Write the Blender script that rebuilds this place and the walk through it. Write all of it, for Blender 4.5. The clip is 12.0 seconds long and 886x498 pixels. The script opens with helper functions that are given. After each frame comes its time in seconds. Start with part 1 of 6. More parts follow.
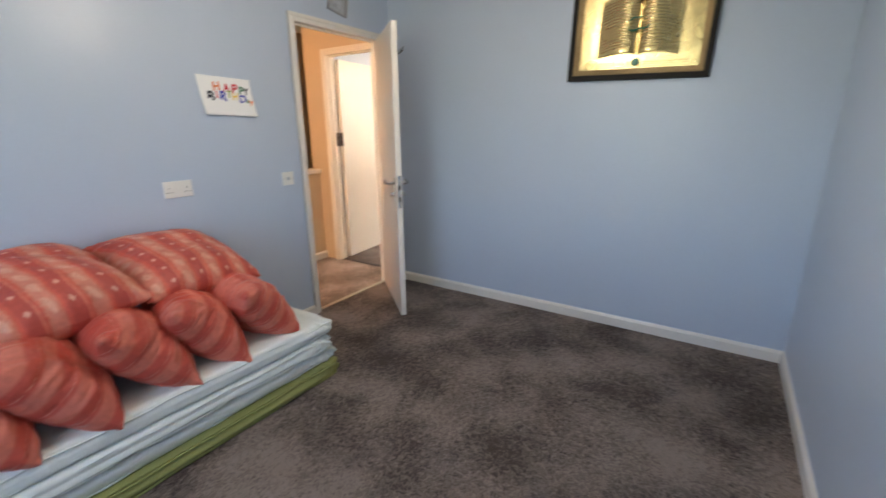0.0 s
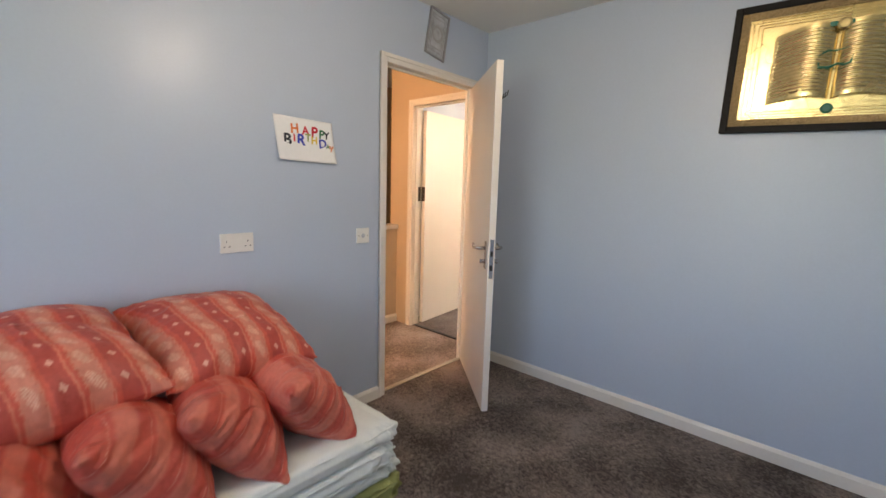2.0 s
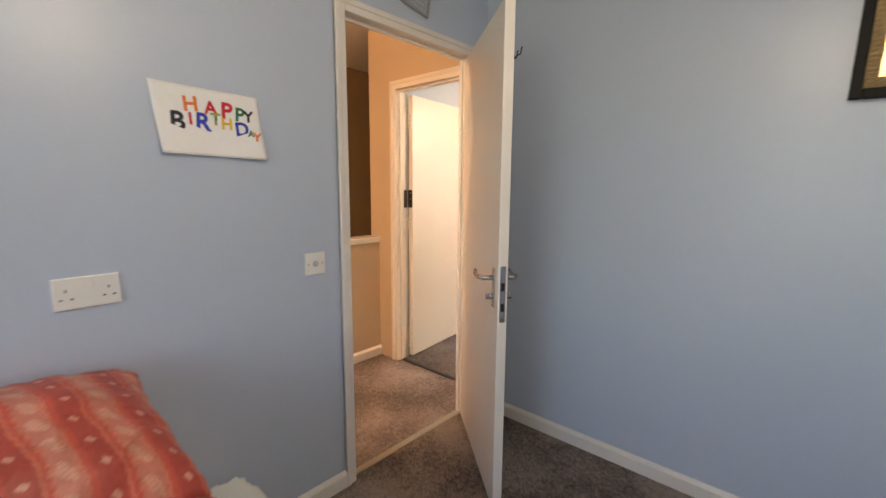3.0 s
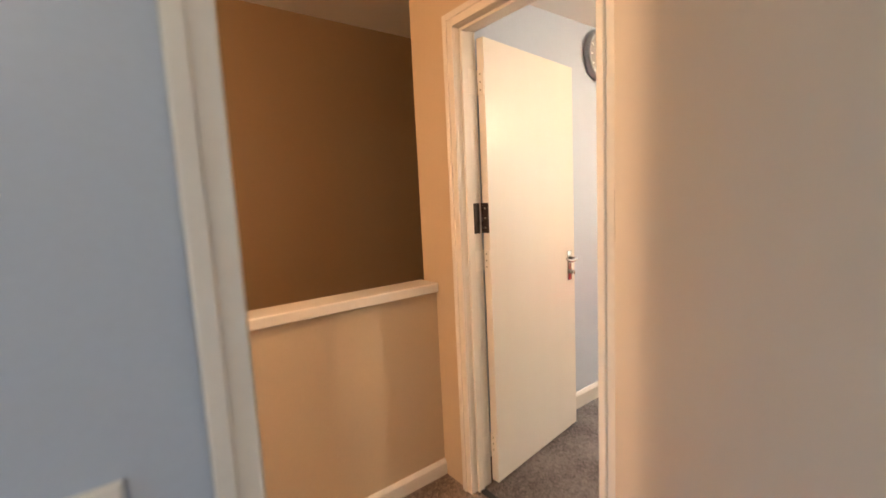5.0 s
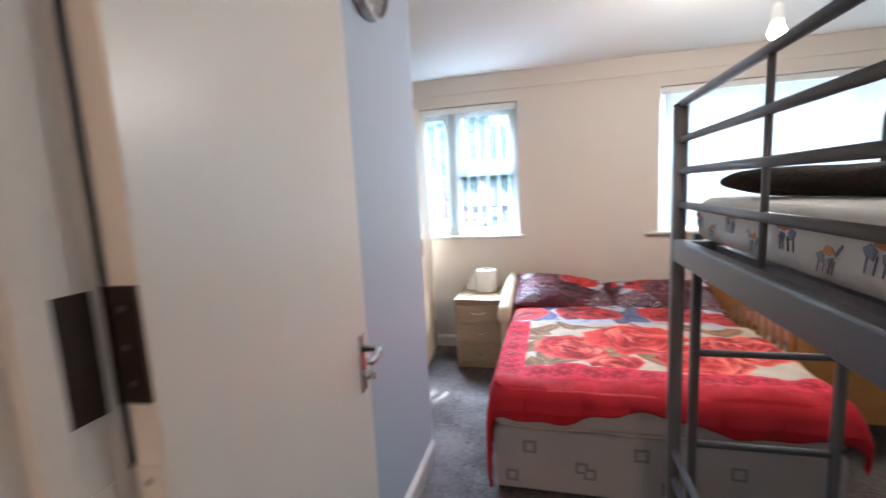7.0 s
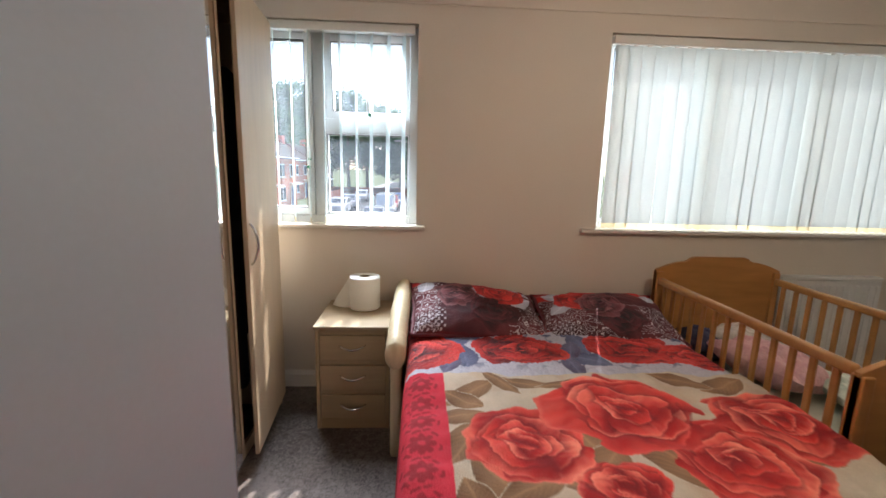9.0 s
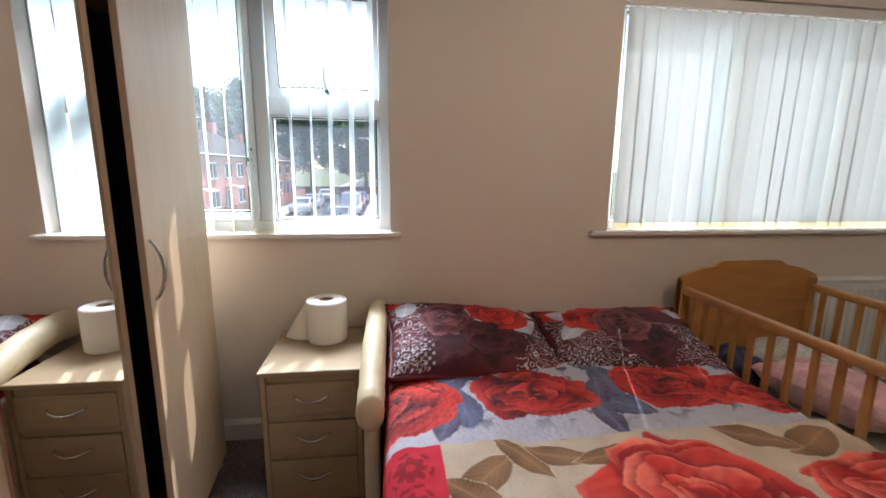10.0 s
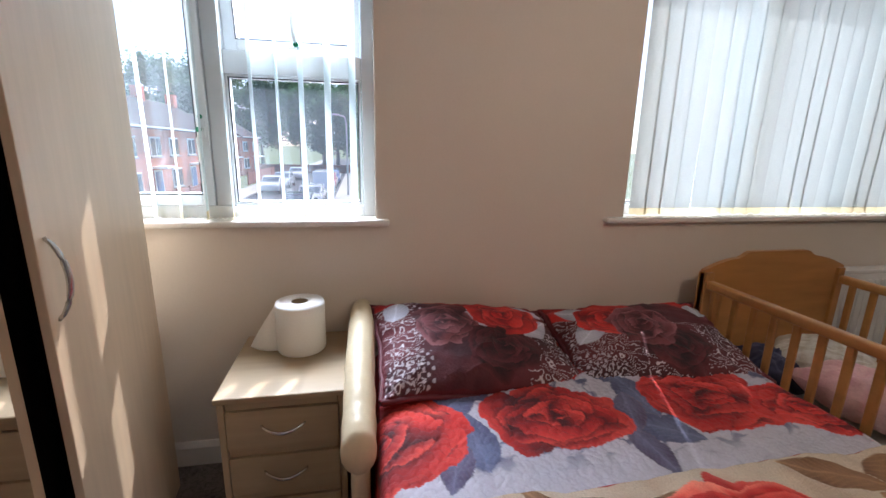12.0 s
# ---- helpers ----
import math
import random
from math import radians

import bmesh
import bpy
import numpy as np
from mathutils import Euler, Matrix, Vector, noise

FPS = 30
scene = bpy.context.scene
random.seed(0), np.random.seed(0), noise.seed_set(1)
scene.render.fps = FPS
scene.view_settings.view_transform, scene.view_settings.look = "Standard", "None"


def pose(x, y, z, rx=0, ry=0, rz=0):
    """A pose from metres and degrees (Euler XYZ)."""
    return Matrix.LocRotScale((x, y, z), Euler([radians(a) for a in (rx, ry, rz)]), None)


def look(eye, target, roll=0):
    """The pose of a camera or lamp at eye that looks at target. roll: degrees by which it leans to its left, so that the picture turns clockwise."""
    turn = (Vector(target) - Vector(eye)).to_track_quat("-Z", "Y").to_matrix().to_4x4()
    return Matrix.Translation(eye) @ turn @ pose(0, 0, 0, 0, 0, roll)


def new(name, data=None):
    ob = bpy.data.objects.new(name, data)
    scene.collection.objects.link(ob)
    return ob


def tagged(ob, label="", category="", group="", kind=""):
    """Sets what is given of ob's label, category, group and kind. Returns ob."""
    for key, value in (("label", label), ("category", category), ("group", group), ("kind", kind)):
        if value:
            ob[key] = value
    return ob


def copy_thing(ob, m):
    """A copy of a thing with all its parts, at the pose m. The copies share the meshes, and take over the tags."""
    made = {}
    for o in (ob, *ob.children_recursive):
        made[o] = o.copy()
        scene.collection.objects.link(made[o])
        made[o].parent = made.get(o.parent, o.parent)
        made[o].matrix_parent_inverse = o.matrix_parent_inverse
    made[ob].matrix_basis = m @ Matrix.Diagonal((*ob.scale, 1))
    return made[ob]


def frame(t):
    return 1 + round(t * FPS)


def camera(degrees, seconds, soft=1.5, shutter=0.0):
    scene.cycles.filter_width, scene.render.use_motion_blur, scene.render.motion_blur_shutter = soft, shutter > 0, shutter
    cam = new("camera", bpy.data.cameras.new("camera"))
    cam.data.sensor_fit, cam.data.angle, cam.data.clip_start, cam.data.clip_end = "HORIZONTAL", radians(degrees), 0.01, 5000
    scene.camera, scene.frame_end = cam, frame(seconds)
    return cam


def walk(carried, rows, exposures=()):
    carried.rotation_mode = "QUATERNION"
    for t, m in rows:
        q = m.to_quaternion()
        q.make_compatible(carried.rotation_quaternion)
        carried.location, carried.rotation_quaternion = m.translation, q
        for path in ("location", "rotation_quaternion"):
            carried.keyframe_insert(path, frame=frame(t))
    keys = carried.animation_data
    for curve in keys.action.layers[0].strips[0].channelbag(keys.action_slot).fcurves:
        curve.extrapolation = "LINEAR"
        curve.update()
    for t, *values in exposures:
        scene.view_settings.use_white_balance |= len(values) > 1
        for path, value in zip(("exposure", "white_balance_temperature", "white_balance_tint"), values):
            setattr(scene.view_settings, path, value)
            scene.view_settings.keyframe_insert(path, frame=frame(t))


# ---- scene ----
cam = camera(92.1, 12.0, 1.5, 0.4)
PATH = [
    (0, (-1.951, -2.424, 1.34), (-0.341, -1.372, 0.794), -0.5),
    (0.5, (-2.005, -2.405, 1.342), (-0.225, -1.629, 0.862), -0.3),
    (1, (-1.915, -2.313, 1.339), (-0.247, -1.256, 1.022), 1.5),
    (1.5, (-1.758, -2.239, 1.333), (-0.327, -0.88, 1.009), 3.3),
    (2, (-1.601, -1.967, 1.321), (-0.135, -0.638, 1.026), 1.7),
    (2.5, (-1.381, -1.695, 1.316), (0.125, -0.409, 1.033), 0.1),
    (2.7, (-1.238, -1.602, 1.33), (0.265, -0.314, 1.04), 0.4),
    (4.3, (-0.278, -0.952, 1.299), (0.895, 0.649, 1.055), -1.2),
    (4.5, (-0.231, -0.827, 1.305), (0.938, 0.776, 1.054), -0.3),
    (5, (-0.056, -0.508, 1.323), (1.145, 1.075, 1.093), -2.8),
    (5.5, (0.174, -0.245, 1.391), (1.468, 1.264, 1.168), -2.4),
    (6, (0.404, -0.029, 1.408), (1.855, 1.327, 1.176), -2.0),
    (6.5, (0.613, 0.222, 1.381), (2.23, 1.373, 1.135), -2.4),
    (7, (0.870, 0.410, 1.382), (2.789, 0.905, 1.11), -2.9),
    (7.2, (0.955, 0.441, 1.377), (2.914, 0.719, 1.081), -2.4),
    (8.8, (1.895, 0.649, 1.289), (3.861, 0.532, 0.94), 0.2),
    (9, (2.012, 0.646, 1.296), (3.976, 0.534, 0.938), 1.5),
    (9.5, (2.278, 0.659, 1.295), (4.235, 0.468, 0.927), 1.6),
    (10, (2.505, 0.684, 1.269), (4.453, 0.422, 0.903), 0.7),
    (10.5, (2.658, 0.702, 1.246), (4.602, 0.444, 0.854), 1.4),
    (11, (2.792, 0.725, 1.249), (4.703, 0.321, 0.819), 1.1),
    (11.5, (2.815, 0.735, 1.249), (4.728, 0.359, 0.803), 1.1),
    (12, (2.813, 0.727, 1.254), (4.723, 0.347, 0.797), 1.3),
]
walk(cam, [(t, look(eye, target, roll)) for t, eye, target, roll in PATH],
     exposures=[(0, 3.3, 6450, 12), (1.5, 3.27, 6800, 15), (4.5, 3.0, 7300, 15), (5, 3.0, 7000, 14), (5.5, 2.9, 6400, 13), (6, 2.4, 5250, 11), (6.5, 2.2, 5150, 10),
                (7, 1.87, 5050, 9), (9, 0.85, 6150, 13), (12, 0.75, 5750, 16)])
# ---- world and light ----
world = bpy.data.worlds.new("sky")
scene.world = world
world.use_nodes = True
wn = world.node_tree.nodes
sky = wn.new("ShaderNodeTexSky")
sky.sky_type, sky.sun_disc = "NISHITA", False
SUN = Vector((0.60, -0.22, 0.77)).normalized()
sky.sun_elevation = math.asin(SUN.z)
sky.sun_rotation = math.atan2(SUN.x, SUN.y)
world.node_tree.links.new(sky.outputs[0], wn["Background"].inputs[0])
wn["Background"].inputs[1].default_value = 0.14


def lamp(name, kind, m, energy, color, size=0.1, size_y=None):
    d = bpy.data.lights.new(name, kind)
    d.energy, d.color = energy, color
    if kind == "SUN":
        d.angle = radians(size)
    elif kind == "AREA":
        d.shape, d.size, d.size_y = "RECTANGLE", size, size_y
    else:
        d.shadow_soft_size = size
    ob = new(name, d)
    ob.matrix_world = m
    return ob


lamp("sun", "SUN", look(SUN * 50, (0, 0, 0)), 4.8, (1.0, 0.93, 0.82), 0.5)
# sky light in the window openings
lamp("sky_window_a", "AREA", look((5.6, 1.1, 3.1), (3.6, 0.9, 0.7)), 400, (0.88, 0.95, 1.0), 1.8, 1.2)
lamp("sky_window_b", "AREA", look((4.512, -1.34, 1.525), (3.0, -1.34, 1.525)), 8.6, (1.0, 0.96, 0.90), 1.80, 0.95)
lamp("sky_window_c", "AREA", look((-3.13, -1.5, 1.45), (-1.0, -1.2, 0.9)), 0.95, (0.90, 0.95, 1.0), 1.3, 1.1)
lamp("bulb_light_a", "POINT", pose(-0.65, -1.42, 2.09), 1.9, (1.0, 0.91, 0.83), 0.035)
lamp("bulb_light_b", "POINT", pose(2.95, -0.47, 1.93), 9.0, (1.0, 0.80, 0.58), 0.035)
lamp("bulb_light_c", "POINT", pose(-1.15, 0.36, 2.13), 8.3, (1.0, 0.64, 0.38), 0.14)


# ---- materials ----
def mat(name, color, rough=0.6, metal=0.0, scale=30.0, var=0.12, bump=0.05, big=2.0, coat=0.0, spec=0.5, attr=False, stretch=None):
    """A surface with two scales of variation and a fine relief."""
    m = bpy.data.materials.new(name)
    m.use_nodes = True
    nt, n = m.node_tree, m.node_tree.nodes
    b = n["Principled BSDF"]
    b.inputs["Roughness"].default_value, b.inputs["Metallic"].default_value = rough, metal
    b.inputs["Coat Weight"].default_value, b.inputs["Specular IOR Level"].default_value = coat, spec
    co = n.new("ShaderNodeTexCoord")
    mp = n.new("ShaderNodeMapping")
    mp.inputs["Scale"].default_value = stretch or (1, 1, 1)
    nt.links.new(co.outputs["Object"], mp.inputs["Vector"])
    fine, wide = n.new("ShaderNodeTexNoise"), n.new("ShaderNodeTexNoise")
    for t, s in ((fine, scale), (wide, big)):
        t.inputs["Scale"].default_value, t.inputs["Detail"].default_value = s, 5
        nt.links.new(mp.outputs[0], t.inputs["Vector"])
    add = n.new("ShaderNodeMath")
    add.operation = "ADD"
    nt.links.new(fine.outputs["Fac"], add.inputs[0])
    nt.links.new(wide.outputs["Fac"], add.inputs[1])
    rng = n.new("ShaderNodeMapRange")
    rng.inputs["From Min"].default_value, rng.inputs["From Max"].default_value = 0.6, 1.4
    rng.inputs["To Min"].default_value, rng.inputs["To Max"].default_value = 1 - var, 1 + var
    nt.links.new(add.outputs[0], rng.inputs["Value"])
    mul = n.new("ShaderNodeMix")
    mul.data_type, mul.blend_type = "RGBA", "MULTIPLY"
    mul.inputs["Factor"].default_value = 1.0
    if attr:
        at = n.new("ShaderNodeAttribute")
        at.attribute_name = "print"
        nt.links.new(at.outputs["Color"], mul.inputs["A"])
    else:
        mul.inputs["A"].default_value = (*color, 1)
    nt.links.new(rng.outputs[0], mul.inputs["B"])
    nt.links.new(mul.outputs["Result"], b.inputs["Base Color"])
    rr = n.new("ShaderNodeMapRange")
    rr.inputs["To Min"].default_value, rr.inputs["To Max"].default_value = max(0.02, rough - 0.03), min(1, rough + 0.03)
    nt.links.new(wide.outputs["Fac"], rr.inputs["Value"])
    nt.links.new(rr.outputs[0], b.inputs["Roughness"])
    if bump:
        bp = n.new("ShaderNodeBump")
        bp.inputs["Strength"].default_value, bp.inputs["Distance"].default_value = bump, 0.01
        nt.links.new(fine.outputs["Fac"], bp.inputs["Height"])
        nt.links.new(bp.outputs[0], b.inputs["Normal"])
    return m


def carpet(name, dark, light, scale=260.0):
    """Short pile with brushed lighter and darker patches."""
    m = mat(name, dark, 0.95, scale=scale, var=0.30, bump=1.0, spec=0.1)
    nt, n = m.node_tree, m.node_tree.nodes
    mul = [x for x in n if x.type == "MIX"][0]
    co = [x for x in n if x.type == "TEX_COORD"][0]
    no = n.new("ShaderNodeTexNoise")
    no.inputs["Scale"].default_value, no.inputs["Detail"].default_value, no.inputs["Distortion"].default_value = 2.4, 8, 0.25
    tuft = n.new("ShaderNodeTexNoise")
    tuft.inputs["Scale"].default_value, tuft.inputs["Detail"].default_value, tuft.inputs["Distortion"].default_value = 52.0, 5, 1.2
    tuft.inputs["Roughness"].default_value = 0.72
    mixf = n.new("ShaderNodeMath")
    mixf.operation = "MULTIPLY_ADD"
    mixf.inputs[1].default_value = 1.2
    nt.links.new(co.outputs["Object"], no.inputs["Vector"])
    nt.links.new(co.outputs["Object"], tuft.inputs["Vector"])
    nt.links.new(tuft.outputs["Fac"], mixf.inputs[0])
    nt.links.new(no.outputs["Fac"], mixf.inputs[2])
    r = n.new("ShaderNodeValToRGB")
    r.color_ramp.elements[0].position, r.color_ramp.elements[1].position = 0.25, 0.75
    r.color_ramp.elements[0].color, r.color_ramp.elements[1].color = (*dark, 1), (*light, 1)
    fit_ = n.new("ShaderNodeMapRange")
    fit_.inputs["From Min"].default_value, fit_.inputs["From Max"].default_value = 0.76, 1.44
    nt.links.new(mixf.outputs[0], fit_.inputs["Value"])
    nt.links.new(fit_.outputs[0], r.inputs["Fac"])
    nt.links.new(r.outputs["Color"], mul.inputs["A"])
    return m


def plain(name, color, rough=0.5, metal=0.0, emit=None, strength=0.0, alpha=None):
    m = bpy.data.materials.new(name)
    m.use_nodes = True
    b = m.node_tree.nodes["Principled BSDF"]
    b.inputs["Base Color"].default_value = (*color, 1)
    b.inputs["Roughness"].default_value, b.inputs["Metallic"].default_value = rough, metal
    if emit:
        b.inputs["Emission Color"].default_value, b.inputs["Emission Strength"].default_value = (*emit, 1), strength
    return m


BLUE = mat("blue_wall_paint", (0.49, 0.565, 0.68), 0.36, scale=90, var=0.03, bump=0.03, big=1.2)
MAGNOLIA = mat("magnolia_wall_paint", (0.73, 0.665, 0.585), 0.6, scale=120, var=0.03, bump=0.06, big=1.5)
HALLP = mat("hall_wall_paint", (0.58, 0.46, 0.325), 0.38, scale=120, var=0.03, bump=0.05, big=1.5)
# stairwell: hall beige darkened, so the dimness there is in the colour
STAIRSHADE = mat("stairwell_beige_with_shade", (0.27, 0.185, 0.105), 0.4, scale=120, var=0.03, bump=0.05, big=1.5)
CEIL = mat("ceiling_paint", (0.80, 0.79, 0.76), 0.8, scale=140, var=0.02, bump=0.12)
GLOSS = mat("white_gloss_paint", (0.78, 0.75, 0.70), 0.25, scale=60, var=0.03, bump=0.02, big=4)
LEAFP = mat("door_paint", (0.80, 0.76, 0.70), 0.33, scale=9, var=0.02, bump=0.05, big=1.5, stretch=(1, 1, 0.12))
CARPET1 = carpet("dark_brown_carpet", (0.092, 0.072, 0.062), (0.35, 0.282, 0.242))
CARPET3 = carpet("beige_landing_carpet", (0.17, 0.135, 0.118), (0.44, 0.36, 0.32))
CARPET2 = carpet("grey_brown_carpet", (0.09, 0.075, 0.068), (0.24, 0.205, 0.19))
SHEET = mat("white_mattress_cover", (0.78, 0.82, 0.78), 0.7, scale=25, var=0.05, bump=0.25, big=5)
GREEN = mat("green_mattress", (0.30, 0.31, 0.10), 0.8, scale=200, var=0.12, bump=0.3)
CUSH = mat("striped_cushion_satin", (1, 1, 1), 0.44, scale=55, var=0.16, bump=0.35, big=9, attr=True, spec=0.42)
PRINT = mat("printed_bed_fabric", (1, 1, 1), 0.75, scale=120, var=0.12, bump=0.4, big=8, attr=True)
BLANKET = mat("plush_printed_blanket", (1, 1, 1), 0.8, scale=220, var=0.16, bump=0.5, big=10, attr=True)
CHROME = mat("brushed_chrome", (0.62, 0.61, 0.60), 0.22, 1.0, scale=90, var=0.05, bump=0.02)
DARKM = mat("dark_hinge_metal", (0.05, 0.035, 0.028), 0.45, 0.6, scale=60, var=0.3, bump=0.05)
BRASS = mat("worn_hinge_steel", (0.45, 0.42, 0.36), 0.35, 0.9, scale=80, var=0.2, bump=0.05)
BUNKM = mat("dark_grey_powder_coat", (0.155, 0.163, 0.176), 0.34, 0.35, scale=150, var=0.08, bump=0.03)
OAK = mat("light_oak_laminate", (0.56, 0.43, 0.29), 0.42, scale=12, var=0.10, bump=0.04, big=2.5, stretch=(4, 4, 0.35))
OAKN = mat("mid_oak_laminate", (0.35, 0.258, 0.152), 0.42, scale=12, var=0.12, bump=0.04, big=2.5, stretch=(4, 4, 0.35))
OAKH = mat("mid_oak_laminate_level", (0.35, 0.258, 0.152), 0.42, scale=12, var=0.12, bump=0.04, big=2.5, stretch=(4, 0.35, 4))
PINE = mat("honey_pine", (0.43, 0.205, 0.062), 0.36, scale=9, var=0.22, bump=0.04, big=2, stretch=(3, 0.5, 3))
UPVC = mat("white_upvc", (0.84, 0.85, 0.85), 0.25, scale=50, var=0.02, bump=0.01)
BLACK = plain("black_rubber", (0.012, 0.012, 0.012), 0.6)
PLASTIC = mat("white_plastic", (0.80, 0.79, 0.75), 0.3, scale=60, var=0.02, bump=0.01)
CREAM = mat("cream_leatherette", (0.62, 0.52, 0.34), 0.45, scale=60, var=0.06, bump=0.15, big=6)
PAPER = mat("white_paper", (0.86, 0.86, 0.85), 0.8, scale=90, var=0.03, bump=0.05)
TISSUE = mat("white_tissue", (0.88, 0.87, 0.84), 0.9, scale=220, var=0.04, bump=0.25)
DIVAN = mat("pale_grey_divan_cloth", (0.50, 0.47, 0.46), 0.8, scale=160, var=0.06, bump=0.2)
MIRROR = plain("mirror", (0.9, 0.9, 0.9), 0.015, 1.0)
GOLD = mat("embossed_gold_foil", (0.72, 0.57, 0.27), 0.27, 1.0, scale=40, var=0.15, bump=0.15, big=6)
FRAMEB = mat("dark_frame_wood", (0.012, 0.010, 0.009), 0.6, scale=60, var=0.3, bump=0.1, spec=0.2)
OLDGOLD = mat("antique_gold_moulding", (0.42, 0.30, 0.15), 0.48, 0.6, scale=150, var=0.5, bump=0.6)


def glass_pane(name, tint=(1, 1, 1)):
    m = bpy.data.materials.new(name)
    m.use_nodes = True
    n, nt = m.node_tree.nodes, m.node_tree
    n.remove(n["Principled BSDF"])
    tr, gl, mx, fr = n.new("ShaderNodeBsdfTransparent"), n.new("ShaderNodeBsdfGlossy"), n.new("ShaderNodeMixShader"), n.new("ShaderNodeFresnel")
    tr.inputs[0].default_value = (*tint, 1)
    gl.inputs["Roughness"].default_value = 0.02
    nt.links.new(fr.outputs[0], mx.inputs[0])
    nt.links.new(tr.outputs[0], mx.inputs[1])
    nt.links.new(gl.outputs[0], mx.inputs[2])
    # a faint bluish veil in the pane, standing in for lens haze and glare
    veil, m2 = n.new("ShaderNodeBsdfTranslucent"), n.new("ShaderNodeMixShader")
    veil.inputs[0].default_value = (0.80, 0.88, 1.0, 1)
    m2.inputs[0].default_value = 0.013
    nt.links.new(mx.outputs[0], m2.inputs[1])
    nt.links.new(veil.outputs[0], m2.inputs[2])
    nt.links.new(m2.outputs[0], n["Material Output"].inputs[0])
    return m


GLASS = glass_pane("window_glass")


def cloth_through(name, color, see):
    """Thin cloth that lets light through it."""
    m = bpy.data.materials.new(name)
    m.use_nodes = True
    n, nt = m.node_tree.nodes, m.node_tree
    n.remove(n["Principled BSDF"])
    d, t, mx = n.new("ShaderNodeBsdfDiffuse"), n.new("ShaderNodeBsdfTranslucent"), n.new("ShaderNodeMixShader")
    no, co, rp = n.new("ShaderNodeTexNoise"), n.new("ShaderNodeTexCoord"), n.new("ShaderNodeValToRGB")
    no.inputs["Scale"].default_value, no.inputs["Detail"].default_value = 160, 4
    nt.links.new(co.outputs["Object"], no.inputs["Vector"])
    rp.color_ramp.elements[0].color, rp.color_ramp.elements[1].color = (*[c * 0.9 for c in color], 1), (*color, 1)
    nt.links.new(no.outputs["Fac"], rp.inputs["Fac"])
    for s in (d, t):
        nt.links.new(rp.outputs["Color"], s.inputs["Color"])
    mx.inputs[0].default_value = see
    nt.links.new(d.outputs[0], mx.inputs[1])
    nt.links.new(t.outputs[0], mx.inputs[2])
    nt.links.new(mx.outputs[0], n["Material Output"].inputs[0])
    return m


BLIND = cloth_through("pale_blind_cloth", (0.73, 0.815, 0.82), 0.122)
BLINDHEM = cloth_through("cream_blind_hem", (0.72, 0.63, 0.42), 0.4)


# ---- building blocks ----
def thing(name, loc, label, category, group="", kind=""):
    ob = new(name)
    ob.location = loc
    ob.empty_display_size = 0.1
    return tagged(ob, label, category, group, kind)


def mesh_of(name, bm, material, smooth=False):
    me = bpy.data.meshes.new(name)
    if smooth:
        for f in bm.faces:
            f.smooth = True
    bm.to_mesh(me)
    bm.free()
    me.materials.append(material)
    return me


def part(name, bm, material, parent=None, label="", smooth=False):
    ob = new(name, mesh_of(name, bm, material, smooth))
    if parent:
        ob.parent = parent
        if parent.data is None:
            ob.matrix_parent_inverse = Matrix.Translation(-parent.location)
    return tagged(ob, label)


def solo(name, bm, material, label, category="", group="", kind="", smooth=False):
    return tagged(part(name, bm, material, None, "", smooth), label, category, group, kind)


def box(x0, y0, z0, x1, y1, z1, bevel=0.0, bm=None, seg=2):
    own = bmesh.new()
    bmesh.ops.create_cube(own, size=1)
    bmesh.ops.scale(own, vec=(x1 - x0, y1 - y0, z1 - z0), verts=own.verts)
    bmesh.ops.translate(own, vec=((x0 + x1) / 2, (y0 + y1) / 2, (z0 + z1) / 2), verts=own.verts)
    if bevel:
        bmesh.ops.bevel(own, geom=own.edges[:], offset=bevel, segments=seg, affect="EDGES", profile=0.5)
    return merged(bm, own)


def merged(bm, own, m=None):
    if m is not None:
        own.transform(m)
    if bm is None:
        return own
    me = bpy.data.meshes.new("tmp")
    own.to_mesh(me)
    own.free()
    bm.from_mesh(me)
    bpy.data.meshes.remove(me)
    return bm


def tube(points, r, bm=None, seg=12, cap=True):
    """A round bar along a line of points."""
    own = bmesh.new()
    pts = [Vector(p) for p in points]
    rings = []
    up = Vector((0, 0, 1))
    for i, p in enumerate(pts):
        d = (pts[min(i + 1, len(pts) - 1)] - pts[max(i - 1, 0)]).normalized()
        ref = up if abs(d.z) < 0.95 else Vector((1, 0, 0))
        a = d.cross(ref).normalized()
        b = d.cross(a)
        rr = r[i] if isinstance(r, (list, tuple)) else r
        rings.append([own.verts.new(p + rr * (math.cos(k * math.tau / seg) * a + math.sin(k * math.tau / seg) * b)) for k in range(seg)])
    for s, t in zip(rings, rings[1:]):
        for k in range(seg):
            own.faces.new((s[k], s[(k + 1) % seg], t[(k + 1) % seg], t[k]))
    if cap:
        own.faces.new(rings[0][::-1])
        own.faces.new(rings[-1])
    bmesh.ops.recalc_face_normals(own, faces=own.faces)
    return merged(bm, own)


def lathe(profile, bm=None, seg=32, m=None):
    """Turned round z from (radius, height) pairs."""
    own = bmesh.new()
    rings = [[own.verts.new((max(r, 1e-4) * math.cos(k * math.tau / seg), max(r, 1e-4) * math.sin(k * math.tau / seg), z)) for k in range(seg)] for r, z in profile]
    for s, t in zip(rings, rings[1:]):
        for k in range(seg):
            own.faces.new((s[k], s[(k + 1) % seg], t[(k + 1) % seg], t[k]))
    bmesh.ops.recalc_face_normals(own, faces=own.faces)
    return merged(bm, own, m)


